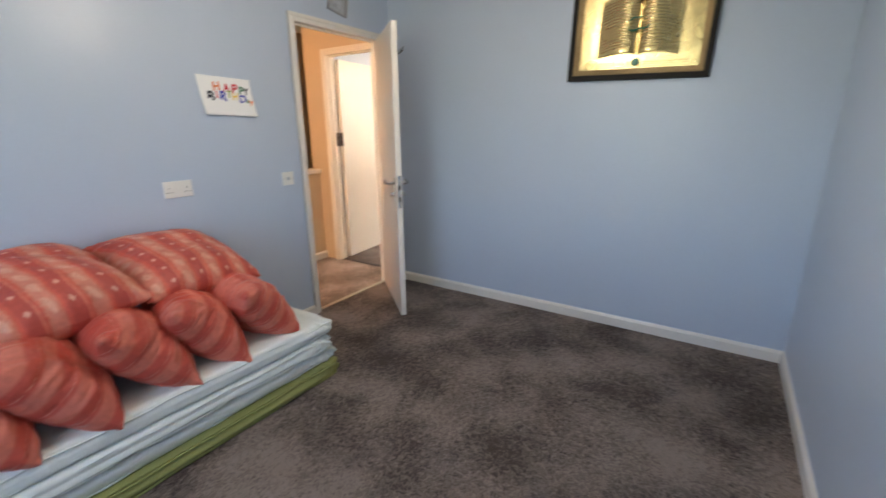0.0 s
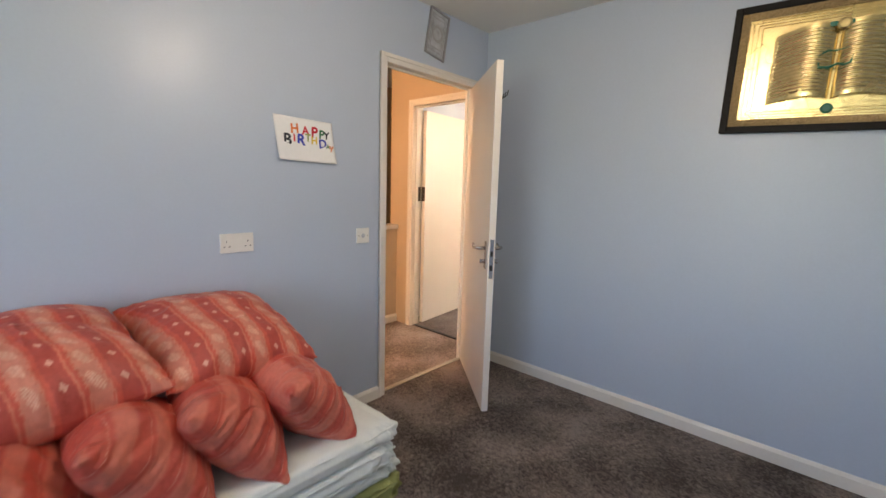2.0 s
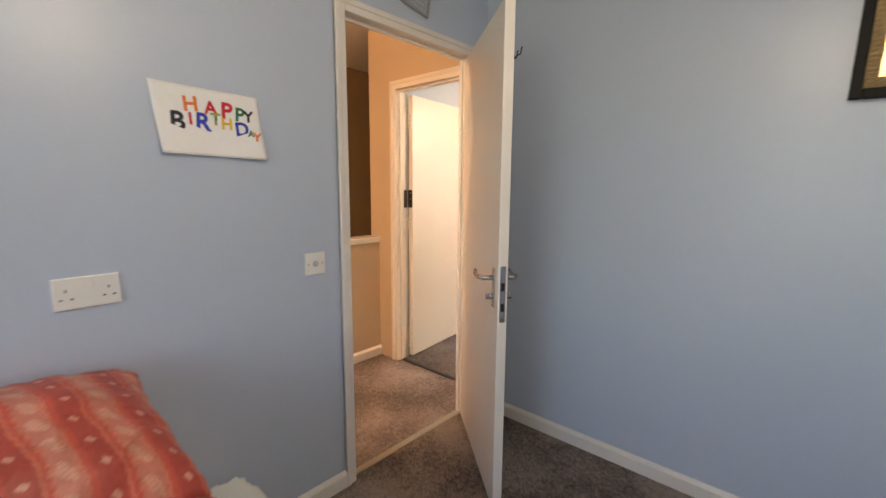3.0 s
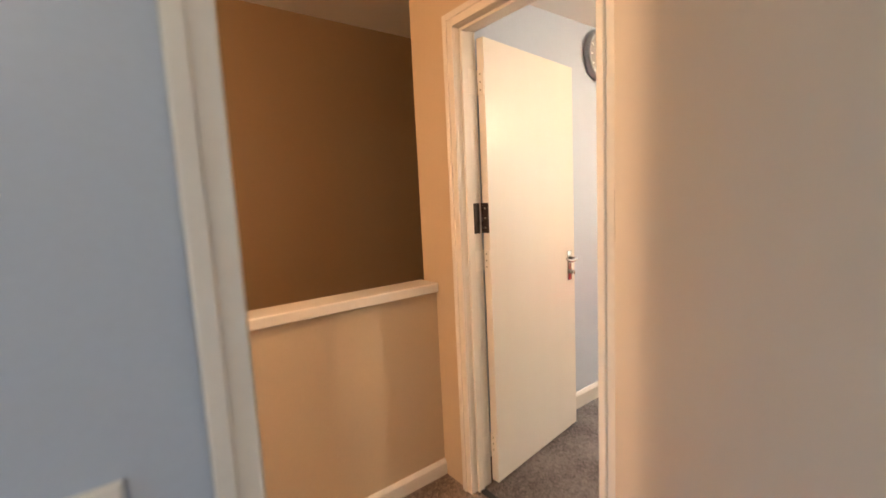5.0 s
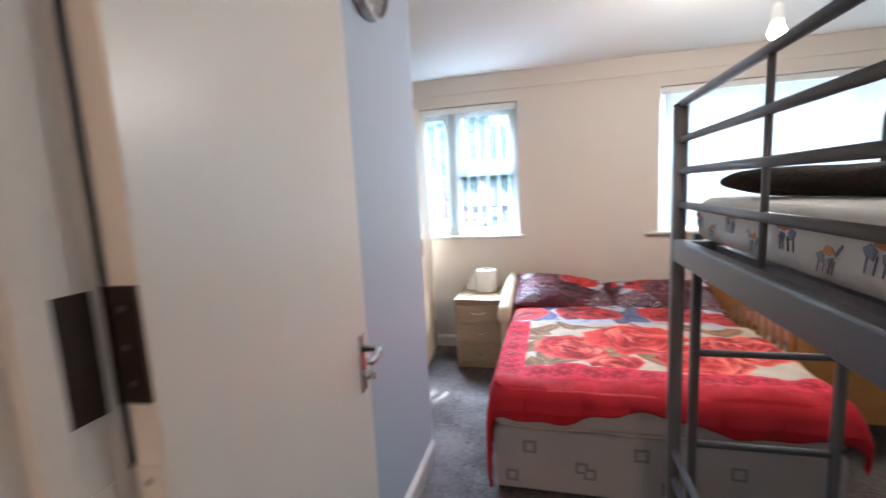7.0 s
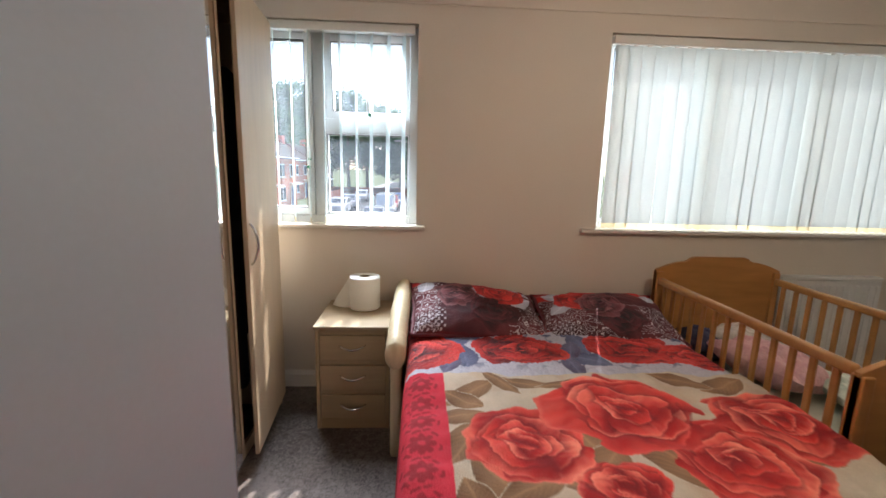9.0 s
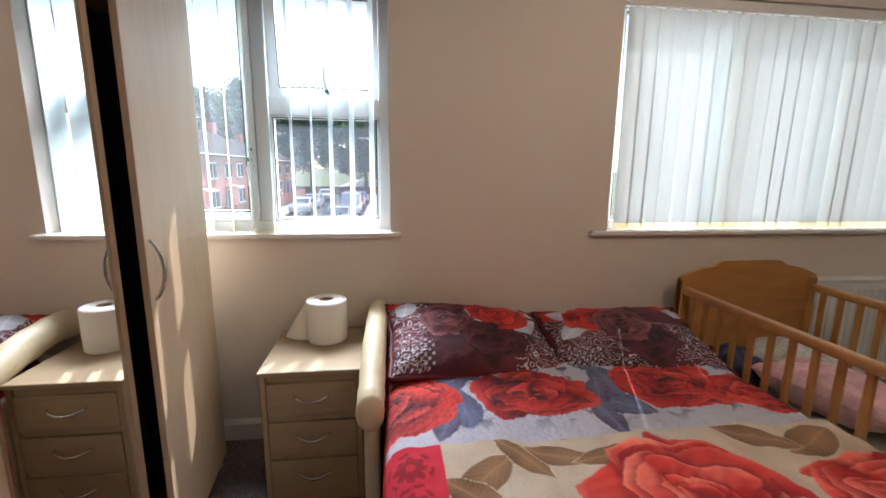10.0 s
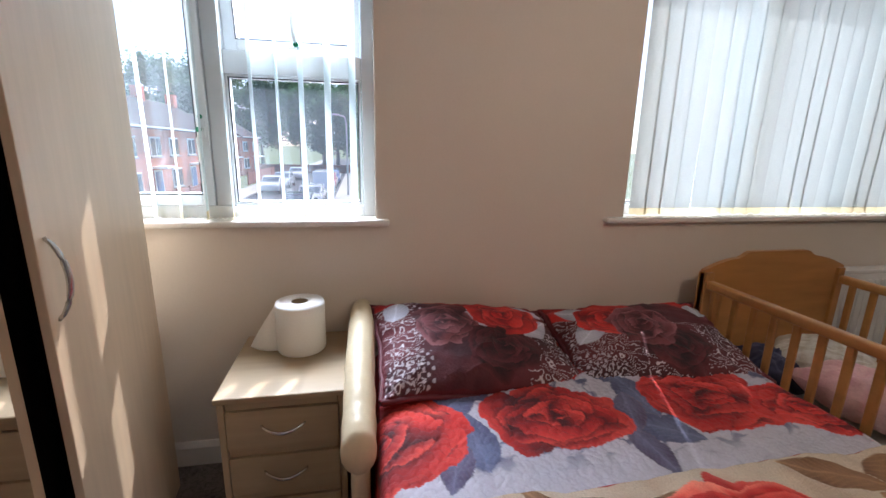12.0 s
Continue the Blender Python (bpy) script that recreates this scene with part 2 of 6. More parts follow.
def extrude_outline(pts, depth, bm=None, m=None, bevel=0.0):
    """A flat outline in x, z given thickness along y."""
    own = bmesh.new()
    f = own.faces.new([own.verts.new((x, 0, z)) for x, z in pts])
    g = bmesh.ops.extrude_face_region(own, geom=[f])
    bmesh.ops.translate(own, vec=(0, depth, 0), verts=[v for v in g["geom"] if isinstance(v, bmesh.types.BMVert)])
    bmesh.ops.recalc_face_normals(own, faces=own.faces)
    if bevel:
        bmesh.ops.bevel(own, geom=own.edges[:], offset=bevel, segments=1, affect="EDGES")
    return merged(bm, own, m)


def grid_mesh(name, xyz, material, colors=None, parent=None, label="", thick=0.0):
    """A sheet from an (n, m, 3) array of places, with a printed colour a vertex."""
    n, k = xyz.shape[:2]
    i = np.arange(n * k).reshape(n, k)
    quads = np.stack([i[:-1, :-1], i[1:, :-1], i[1:, 1:], i[:-1, 1:]], -1).reshape(-1, 4)
    me = bpy.data.meshes.new(name)
    me.from_pydata(xyz.reshape(-1, 3).tolist(), [], quads.tolist())
    me.polygons.foreach_set("use_smooth", np.ones(len(quads), bool))
    if colors is not None:
        ca = me.color_attributes.new("print", "FLOAT_COLOR", "POINT")
        ca.data.foreach_set("color", np.concatenate([colors.reshape(-1, 3), np.ones((n * k, 1))], 1).astype(np.float32).ravel())
    me.materials.append(material)
    ob = new(name, me)
    if parent:
        ob.parent = parent
        if parent.data is None:
            ob.matrix_parent_inverse = Matrix.Translation(-parent.location)
    if thick:
        s = ob.modifiers.new("thickness", "SOLIDIFY")
        s.thickness, s.offset = thick, -1
    return tagged(ob, label)


def ripple(x, y, seed=0.0, octaves=4):
    """Smooth cheap noise on arrays."""
    out, a, f = np.zeros_like(x), 1.0, 1.0
    for o in range(octaves):
        p = seed * 1.7 + o * 2.1
        out += a * (np.sin(f * (x * 1.3 + y * 0.9) + p) * np.cos(f * (y * 1.1 - x * 0.6) + 1.3 * p) + 0.5 * np.sin(f * (0.4 * x - 1.7 * y) + 2.2 * p))
        a, f = a * 0.55, f * 1.93
    return out


def mix(a, b, t):
    t = np.clip(t, 0, 1)[..., None]
    return np.asarray(a) * (1 - t) + np.asarray(b) * t


# ---- large structure ----
def setting(name, bm, material, label, category="wall", smooth=False):
    return solo(name, bm, material, label, category, kind="structure", smooth=smooth)


Z1, Z2, ZH = 2.40, 2.29, 2.45
XB, YC, XW = 0.985, -2.865, 4.45

setting("floor_bedroom", box(-3.2, YC - 0.1, -0.15, 1.13, 0.04, 0.0), CARPET1, "dark brown-grey short pile carpet, brushed in patches", "floor")
setting("floor_landing", box(-1.6, 0.04, -0.15, 1.13, 1.12, -0.002), CARPET3, "worn pinkish beige carpet on the landing", "floor")
setting("floor_landing_end", box(-1.6, 1.12, -0.15, 0.15, 2.08, -0.002), CARPET3, "worn pinkish beige carpet at the stair head", "floor")
setting("floor_second_bedroom", box(1.13, -2.4, -0.15, 4.56, 2.1, 0.0), CARPET2, "grey-brown short pile carpet, trodden by the door", "floor")

setting("ceiling_bedroom", box(-3.3, YC - 0.1, Z1, 1.085, 0.05, Z1 + 0.1), CEIL, "matt white plastered ceiling", "ceiling")
setting("ceiling_landing", box(-1.7, 0.05, ZH, 1.14, 2.2, ZH + 0.1), CEIL, "white ceiling over the landing", "ceiling")
setting("ceiling_stairs", box(1.14, 1.13, ZH, 3.0, 2.2, ZH + 0.1), CEIL, "white ceiling over the stairs", "ceiling")
setting("ceiling_second_bedroom", box(1.14, -2.5, Z2, 4.56, 1.13, Z2 + 0.1), CEIL, "matt white plastered ceiling", "ceiling")
setting("ceiling_alcove", box(2.85, 1.13, Z2, 4.56, 2.1, Z2 + 0.1), CEIL, "matt white plastered ceiling over the alcove", "ceiling")

D1A, D1B, DH = 0.047, 0.833, 2.0          # first door's opening
# the wall with the first door: blue towards the bedroom, beige towards the landing
for nm, y0, y1, mt, lb in (("blue", 0.0, 0.03, BLUE, "light blue painted plaster wall beside the door"), ("landing", 0.03, 0.06, HALLP, "beige painted landing wall")):
    bm = box(-3.2 if nm == "blue" else -1.6, y0, 0, D1A - 0.025, y1, Z1 if nm == "blue" else ZH)
    box(D1B + 0.025, y0, 0, XB if nm == "blue" else 1.09, y1, Z1 if nm == "blue" else ZH, bm=bm)
    box(D1A - 0.025, y0, DH + 0.025, D1B + 0.025, y1, Z1 if nm == "blue" else ZH, bm=bm)
    setting("wall_door_" + nm, bm, mt, lb)
setting("wall_picture", box(XB, YC, 0, 1.085, 0.05, Z1), BLUE, "light blue painted plaster wall with a gold picture")
setting("wall_side", box(-3.2, YC - 0.1, 0, 1.085, YC, Z1), BLUE, "light blue painted plaster wall with two small pictures")
# the window side of the first bedroom
bm = box(-3.3, YC, 0, -3.2, 0.05, 0.9)
box(-3.3, YC, 2.0, -3.2, 0.05, Z1, bm=bm)
box(-3.3, YC, 0.9, -3.2, -2.15, 2.0, bm=bm)
box(-3.3, -0.85, 0.9, -3.2, 0.05, 2.0, bm=bm)
setting("wall_window_bedroom", bm, BLUE, "light blue painted wall with a window opening")

# landing: door wall to the second bedroom, stairwell walls, half wall
D2A, D2B = 0.128, 0.862
for nm, x0, x1, mt, lb in (("landing", 1.09, 1.14, HALLP, "beige painted wall round the second door"), ("room", 1.14, 1.19, BLUE, "pale blue painted wall round the second door")):
    y0 = 0.06 if nm == "landing" else 0.05
    y1 = 1.165 if nm == "landing" else 1.03
    zt = ZH if nm == "landing" else Z2
    bm = box(x0, y0, 0, x1, D2A - 0.025, zt)
    box(x0, D2B + 0.025, 0, x1, y1, zt, bm=bm)
    box(x0, D2A - 0.025, DH + 0.025, x1, D2B + 0.025, zt, bm=bm)
    setting("wall_second_door_" + nm, bm, mt, lb)
# stairwell walls, with the shade painted into their colour
setting("wall_stair_far", box(-1.7, 2.08, -2.6, 3.0, 2.2, ZH), STAIRSHADE, "plain beige wall on the far side of the stairs, shade in its colour")
setting("wall_stair_inner", box(1.14, 1.13, -2.6, 2.85, 1.165, ZH), STAIRSHADE, "plain beige wall beside the descending stairs, shade in its colour")
setting("wall_stair_end", box(2.9, 1.165, -2.6, 3.0, 2.08, ZH), STAIRSHADE, "plain beige wall at the foot of the stairs, shade in its colour")
setting("wall_landing_end", box(-1.7, 0.1, -0.1, -1.6, 2.08, ZH), HALLP, "plain beige wall at the end of the landing")
setting("wall_stair_under", box(0.15, 1.07, -2.6, 1.14, 1.165, 0.0), HALLP, "plain beige wall under the half wall")

# second bedroom
setting("wall_blue_return", box(1.19, 1.03, 0, 2.85, 1.13, Z2), BLUE, "pale blue painted wall with a clock")
setting("wall_alcove_side", box(2.85, 1.13, 0, 2.90, 2.0, Z2), MAGNOLIA, "cream painted wall of the alcove")
setting("wall_alcove_back", box(2.85, 2.0, 0, 4.55, 2.1, Z2), MAGNOLIA, "cream painted wall behind the wardrobe")
setting("wall_second_west", box(1.085, -2.4, 0, 1.19, 0.05, Z2), MAGNOLIA, "cream painted wall beside the bunk bed")
setting("wall_second_south", box(1.085, -2.5, 0, 4.55, -2.4, Z2), MAGNOLIA, "cream painted end wall")
W1A, W1B, W2A, W2B, WS, WT = 0.665, 1.775, -2.30, -0.385, 0.985, 2.06
bm = box(XW, -2.4, 0, XW + 0.22, 2.0, WS)
box(XW, -2.4, WT, XW + 0.22, 2.0, Z2, bm=bm)
for a, b in ((-2.4, W2A), (W2B, W1A), (W1B, 2.0)):
    box(XW, a, WS, XW + 0.22, b, WT, bm=bm)
setting("wall_windows", bm, MAGNOLIA, "cream painted wall with two windows")
setting("cornice", box(XW - 0.012, -2.4, 2.155, XW, 2.0, Z2, 0.003), MAGNOLIA, "cream painted plaster band under the ceiling", "trim")


def skirting(name, x0, y0, x1, y1, h=0.09, t=0.016):
    """A moulded board along a wall; thickness towards the room is given by the order of the ends."""
    d = Vector((x1 - x0, y1 - y0, 0))
    n = Vector((-d.y, d.x, 0)).normalized()
    own = bmesh.new()
    prof = [(0, 0), (t, 0), (t, h * 0.78), (t * 0.75, h * 0.86), (t * 0.45, h * 0.95), (t * 0.2, h), (0, h)]
    ends = [[own.verts.new(Vector((x, y, z)) + n * o) for o, z in prof] for x, y in ((x0, y0), (x1, y1))]
    k = len(prof)
    for i in range(k):
        own.faces.new((ends[0][i], ends[0][(i + 1) % k], ends[1][(i + 1) % k], ends[1][i]))
    own.faces.new(ends[0][::-1])
    own.faces.new(ends[1])
    bmesh.ops.recalc_face_normals(own, faces=own.faces)
    return setting(name, own, GLOSS, "white gloss painted skirting board", "skirting")


skirting("baseboard_picture", XB, YC, XB, 0.0, 0.075)
skirting("baseboard_side", -3.2, YC, XB, YC, 0.075)
skirting("baseboard_door", 0.0, 0.0, -3.2, 0.0, 0.075)
skirting("baseboard_door_end", XB, 0.0, 0.885, 0.0)
skirting("baseboard_half_wall", 1.09, 1.07, 0.19, 1.07, 0.075)
skirting("baseboard_blue_return", 2.85, 1.03, 1.19, 1.03, 0.1)
skirting("baseboard_blue_end", 2.85, 1.13, 2.85, 1.03, 0.1)
skirting("baseboard_windows", XW, -2.4, XW, 2.0, 0.1)


def casing(name, axis, at, side, a, b, h, w=0.065, t=0.018):
    """A moulded frame of three boards round an opening; axis is the wall's normal."""
    def put(bm, u0, z0, u1, z1, d):
        lo, hi = sorted((at, at + side * d))
        return box(lo, u0, z0, hi, u1, z1, 0.003, bm) if axis == "x" else box(u0, lo, z0, u1, hi, z1, 0.003, bm)
    bm = None
    for u0, u1 in ((a - w, a), (b, b + w)):
        bm = put(bm, u0, 0, u1, h + w, t * 0.65)
    bm = put(bm, a, h, b, h + w, t * 0.65)
    for u0, u1, s in ((a - w, a - w * 0.55, 1), (b + w * 0.55, b + w, 1)):
        bm = put(bm, u0, 0, u1, h + w, t)
    bm = put(bm, a - w * 0.55, h + w * 0.55, b + w * 0.55, h + w, t)
    return setting(name, bm, GLOSS, "white gloss painted door surround", "door frame")


def lining(name, axis, lo, hi, a, b, h, stop):
    """The boards that line an opening, with the stop that the leaf closes against."""
    def put(bm, u0, z0, u1, z1, d0, d1):
        return box(d0, u0, z0, d1, u1, z1, 0.002, bm) if axis == "x" else box(u0, d0, z0, u1, d1, z1, 0.002, bm)
    bm = put(None, a - 0.025, 0, a, h, lo, hi)
    bm = put(bm, b, 0, b + 0.025, h, lo, hi)
    bm = put(bm, a - 0.025, h, b + 0.025, h + 0.025, lo, hi)
    bm = put(bm, a, 0, a + 0.012, h, *stop)
    bm = put(bm, b - 0.012, 0, b, h, *stop)
    bm = put(bm, a + 0.012, h - 0.012, b - 0.012, h, *stop)
    return setting(name, bm, GLOSS, "white gloss painted door lining", "door frame")


casing("trim_first_door", "y", 0.0, -1, D1A, D1B, DH, 0.05)
lining("lining_first_door", "y", 0.0, 0.062, D1A, D1B, DH, (0.040, 0.058))
casing("trim_second_door", "x", 1.09, -1, D2A, D2B, DH, 0.055)
casing("trim_second_door_room", "x", 1.19, 1, D2A, D2B, DH)
lining("lining_second_door", "x", 1.09, 1.19, D2A, D2B, DH, (1.115, 1.147))
setting("threshold_first", box(D1A, 0.02, -0.001, D1B, 0.055, 0.006, 0.002), BRASS, "thin metal carpet strip in the doorway", "threshold")
setting("threshold_second", box(1.12, D2A, -0.001, 1.15, D2B, 0.006, 0.002), BLACK, "dark carpet joint in the doorway", "threshold")

# half wall with its cap
hw = thing("half_wall", (0.6, 1.12, 0), "beige stairwell half wall with a white wooden cap", "half wall", kind="structure")
part("panel", box(0.20, 1.07, 0, 1.09, 1.165, 0.902), HALLP, hw)
part("cap", box(0.155, 1.045, 0.902, 1.088, 1.19, 0.945, 0.006), GLOSS, hw, "white painted cap")
part("end_post", box(0.165, 1.055, 0, 0.20, 1.18, 0.902, 0.004), GLOSS, hw, "white painted end board")

BRICKW = mat("brick_outer_wall", (0.34, 0.12, 0.075), 0.9, scale=8, var=0.15, bump=0.2)
bm = box(-3.3, YC - 0.2, -2.75, 4.67, YC - 0.1, -0.15)
box(-3.4, YC - 0.2, -2.75, -3.3, 2.3, -0.15, bm=bm)
box(-3.3, 2.2, -2.75, 4.67, 2.3, -0.15, bm=bm)
box(4.57, -2.6, -2.75, 4.67, 2.2, -0.16, bm=bm)
setting("wall_ground_storey", bm, BRICKW, "plain red brick walls of the storey below")

# ---- doors ----
def lever_set(leaf, m, z, side, handing):
    """A lever handle on its long plate; side is the face of the leaf, handing the way that the lever points."""
    def put(name, bm, mt, label=""):
        bm.transform(m)
        ob = part(name, bm, mt, leaf, label, True)
        return ob
    y = side[0]
    o = side[1]
    lo, hi = sorted((y, y + o * 0.006))
    plate = put("handle_plate", box(-0.02, lo, z - 0.085, 0.02, hi, z + 0.075, 0.003), CHROME, "brushed chrome back plate")
    lever = tube([(0, y + o * 0.004, z + 0.035), (0, y + o * 0.045, z + 0.035), (handing * 0.02, y + o * 0.054, z + 0.036), (handing * 0.06, y + o * 0.056, z + 0.030), (handing * 0.09, y + o * 0.056, z + 0.034), (handing * 0.112, y + o * 0.052, z + 0.046)], [0.010, 0.010, 0.010, 0.009, 0.009, 0.007])
    put("lever", lever, CHROME, "chrome lever")
    put("thumb_turn", tube([(0, y + o * 0.004, z - 0.04), (0, y + o * 0.02, z - 0.04)], 0.011), CHROME)
    put("turn_knob", box(-0.005, min(y + o * 0.018, y + o * 0.034), z - 0.052, 0.005, max(y + o * 0.018, y + o * 0.034), z - 0.028, 0.002), CHROME)


def door_leaf(name, label, pivot, width, angle, closed_dir, thick_dir, height=1.978):
    """A flush leaf, built along +x from its hinge edge, then turned about its pivot."""
    th = 0.038
    base = thing(name, pivot, label, "door", kind="structure")
    m = Matrix.Translation(pivot) @ Matrix.Rotation(radians(closed_dir + angle), 4, "Z")
    lo, hi = sorted((0, thick_dir * th))
    leaf = box(0.004, lo, 0.012, width, hi, height, 0.0025)
    leaf.transform(m)
    lf = part("leaf", leaf, LEAFP, base, "cream-white painted flush leaf")
    lock = box(width - 0.0005, lo + 0.008, 0.81, width + 0.0012, hi - 0.008, 1.03, 0.0004)
    lock.transform(m)
    part("lock_plate", lock, CHROME, lf, "steel lock face plate")
    for a, b in ((0.855, 0.885), (0.935, 0.965)):
        latch = box(width + 0.0011, lo + 0.012, a, width + 0.0024, hi - 0.012, b)
        latch.transform(m)
        part("latch", latch, BLACK, lf)
    for side in ((lo, -1), (hi, 1)):
        lever_set(lf, m @ Matrix.Translation((width - 0.06, 0, 0)), 0.94, side, -1)
    return base, lf, m


def hinge(leaf, m, z, metal, h=0.09):
    """A butt hinge on the leaf's edge with its knuckle and screws."""
    bm = box(0.0005, 0.003, z - h / 2, 0.0035, 0.034, z + h / 2, 0.0008)
    tube([(0.0, -0.004, z - h / 2), (0.0, -0.004, z + h / 2)], 0.0055, bm)
    bm.transform(m)
    part("hinge", bm, metal, leaf)
    for k in (-0.3, 0, 0.3):
        s = tube([(0.001, 0.018, z + k * h), (-0.0008, 0.018, z + k * h)], 0.004)
        s.transform(m)
        part("screw", s, BRASS, leaf)


d1, d1leaf, d1m = door_leaf("door_1", "cream painted flush bedroom door standing half open", Vector((0.831, -0.020, 0)), 0.766, 49.6, 180, -1)
d2, d2leaf, d2m = door_leaf("door_2", "cream painted flush door standing wide open against the blue wall", Vector((1.207, 0.866, 0)), 0.728, 97, -90, -1)


def edge_hinges(leaf, m, zs, sign):
    for z, h, metal in zs:
        bm = box(-0.0015, min(sign * 0.004, sign * 0.036), z - h / 2, 0.0042, max(sign * 0.004, sign * 0.036), z + h / 2, 0.0008)
        tube([(0.0, -sign * 0.005, z - h / 2), (0.0, -sign * 0.005, z + h / 2)], 0.006, bm)
        bm.transform(m)
        hg = part("hinge", bm, metal, leaf, "dark painted hinge" if metal is DARKM else "")
        for k in (-0.32, 0, 0.32):
            s = tube([(-0.001, sign * 0.02, z + k * h), (-0.0035, sign * 0.02, z + k * h)], 0.004, seg=8)
            s.transform(m)
            part("screw", s, BRASS, leaf)


edge_hinges(d1leaf, d1m, ((1.80, 0.09, BRASS), (1.27, 0.11, DARKM), (0.22, 0.09, BRASS)), -1)
edge_hinges(d2leaf, d2m, ((1.80, 0.10, LEAFP), (1.235, 0.13, DARKM), (1.05, 0.09, LEAFP), (0.20, 0.09, LEAFP)), -1)
lin = bpy.data.objects["lining_second_door"]
for z, h, metal in ((1.80, 0.10, LEAFP), (1.235, 0.13, DARKM), (1.05, 0.09, LEAFP), (0.20, 0.09, LEAFP)):
    part("hinge_leaf", box(1.150, D2B - 0.003, z - h / 2, 1.188, D2B - 0.0005, z + h / 2, 0.0006), metal, lin)
lin1 = bpy.data.objects["lining_first_door"]
part("strike_plate", box(D1A + 0.0005, 0.004, 0.95, D1A + 0.003, 0.036, 1.10, 0.0006), BRASS, lin1, "worn steel strike plate")

# coat hooks on the back of the first leaf, towards the picture wall
hooks = thing("over_door_hooks", d1m @ Vector((0.62, 0.02, 1.88)), "dark wire coat hooks on the door's back", "hook")
for k in range(3):
    x = 0.56 + 0.05 * k
    w = tube([(x, 0.001, 1.90), (x, 0.014, 1.90), (x, 0.016, 1.83), (x, 0.03, 1.81), (x, 0.055, 1.825), (x, 0.06, 1.85)], 0.003, seg=6)
    w.transform(d1m)
    part("hook_wire", w, BLACK, hooks)
w = box(0.54, 0.0005, 1.885, 0.68, 0.005, 1.915, 0.001)
w.transform(d1m)
part("hook_plate", w, BLACK, hooks)


# ---- first bedroom ----
def wavy_slab(name, x0, y0, z0, x1, y1, z1, material, parent, seed, puff=0.012, label=""):
    """A soft slab with rounded, uneven sides."""
    n, k = 46, 40
    u = np.linspace(0, math.tau, n * 4, endpoint=False)
    c, s = np.cos(u), np.sin(u)
    e = 0.10
    cx = np.sign(c) * np.abs(c) ** e
    sy = np.sign(s) * np.abs(s) ** e
    rows = []
    for t in np.linspace(-1, 1, 9):
        ins = puff * 1.6 * abs(t) ** 3
        wob = 0.008 * ripple(u * 9, np.full_like(u, t * 2), seed)
        hx, hy = (x1 - x0) / 2 - ins + wob, (y1 - y0) / 2 - ins + wob
        z = (z0 + z1) / 2 + t * (z1 - z0) / 2 + 0.003 * ripple(u * 5, u * 0, seed + 3) * (1 - abs(t))
        rows.append(np.stack([(x0 + x1) / 2 + cx * hx, (y0 + y1) / 2 + sy * hy, z + 0 * u], -1))
    bm = bmesh.new()
    rings = [[bm.verts.new(p) for p in r] for r in rows]
    m = len(u)
    for a, b in zip(rings, rings[1:]):
        for i in range(m):
            bm.faces.new((a[i], a[(i + 1) % m], b[(i + 1) % m], b[i]))
    bm.faces.new(rings[0][::-1])
    bm.faces.new(rings[-1])
    return part(name, bm, material, parent, label, True)


MX0, MX1, MY0, MY1 = -2.35, -0.435, -0.735, -0.02
gm = thing("green_mattress", ((MX0 + MX1) / 2, -0.38, 0), "thin olive green foam mattress lying on the carpet", "mattress")
wavy_slab("foam", MX0, MY0, 0.0, MX1 - 0.01, MY1, 0.076, GREEN, gm, 9, 0.004)
for zz in (0.010, 0.066):
    edge = [(MX0 + 0.05 + (MX1 - MX0 - 0.1) * q / 30, MY0 - 0.001 + 0.003 * math.sin(q * 1.3), zz + 0.002 * math.sin(q * 0.8)) for q in range(31)]
    part("piping", tube(edge, 0.0045, seg=6), GREEN, gm, "green piped edge", True)
zs = (0.076, 0.155, 0.240, 0.325)
for i in range(3):
    mm = thing("foam_mattress", ((MX0 + MX1) / 2, -0.38, zs[i]), "white covered foam mattress in a stack by the wall", "mattress", "stacked mattresses")
    wavy_slab("cover", MX0 + 0.02 * i, MY0 + (0.03, 0.008, 0.02)[i], zs[i], MX1 - (0.0, 0.045, 0.015)[i], MY1, zs[i + 1], SHEET, mm, 20 + 7 * i, 0.02)
    for j, (a, b) in enumerate(((0.2, 0.02), (0.8, -0.02))):
        zz = zs[i] + (zs[i + 1] - zs[i]) * a
        seam = tube([(MX0 + 0.05 + (MX1 - MX0 - 0.1) * q / 30, MY0 + (0.03, 0.008, 0.02)[i] + 0.010 + 0.004 * math.sin(q * 1.9 + i), zz + 0.004 * math.sin(q * 0.9 + 2 * i + j)) for q in range(31)], 0.0045, seg=6)
        part("piping", seam, SHEET, mm, "", True)


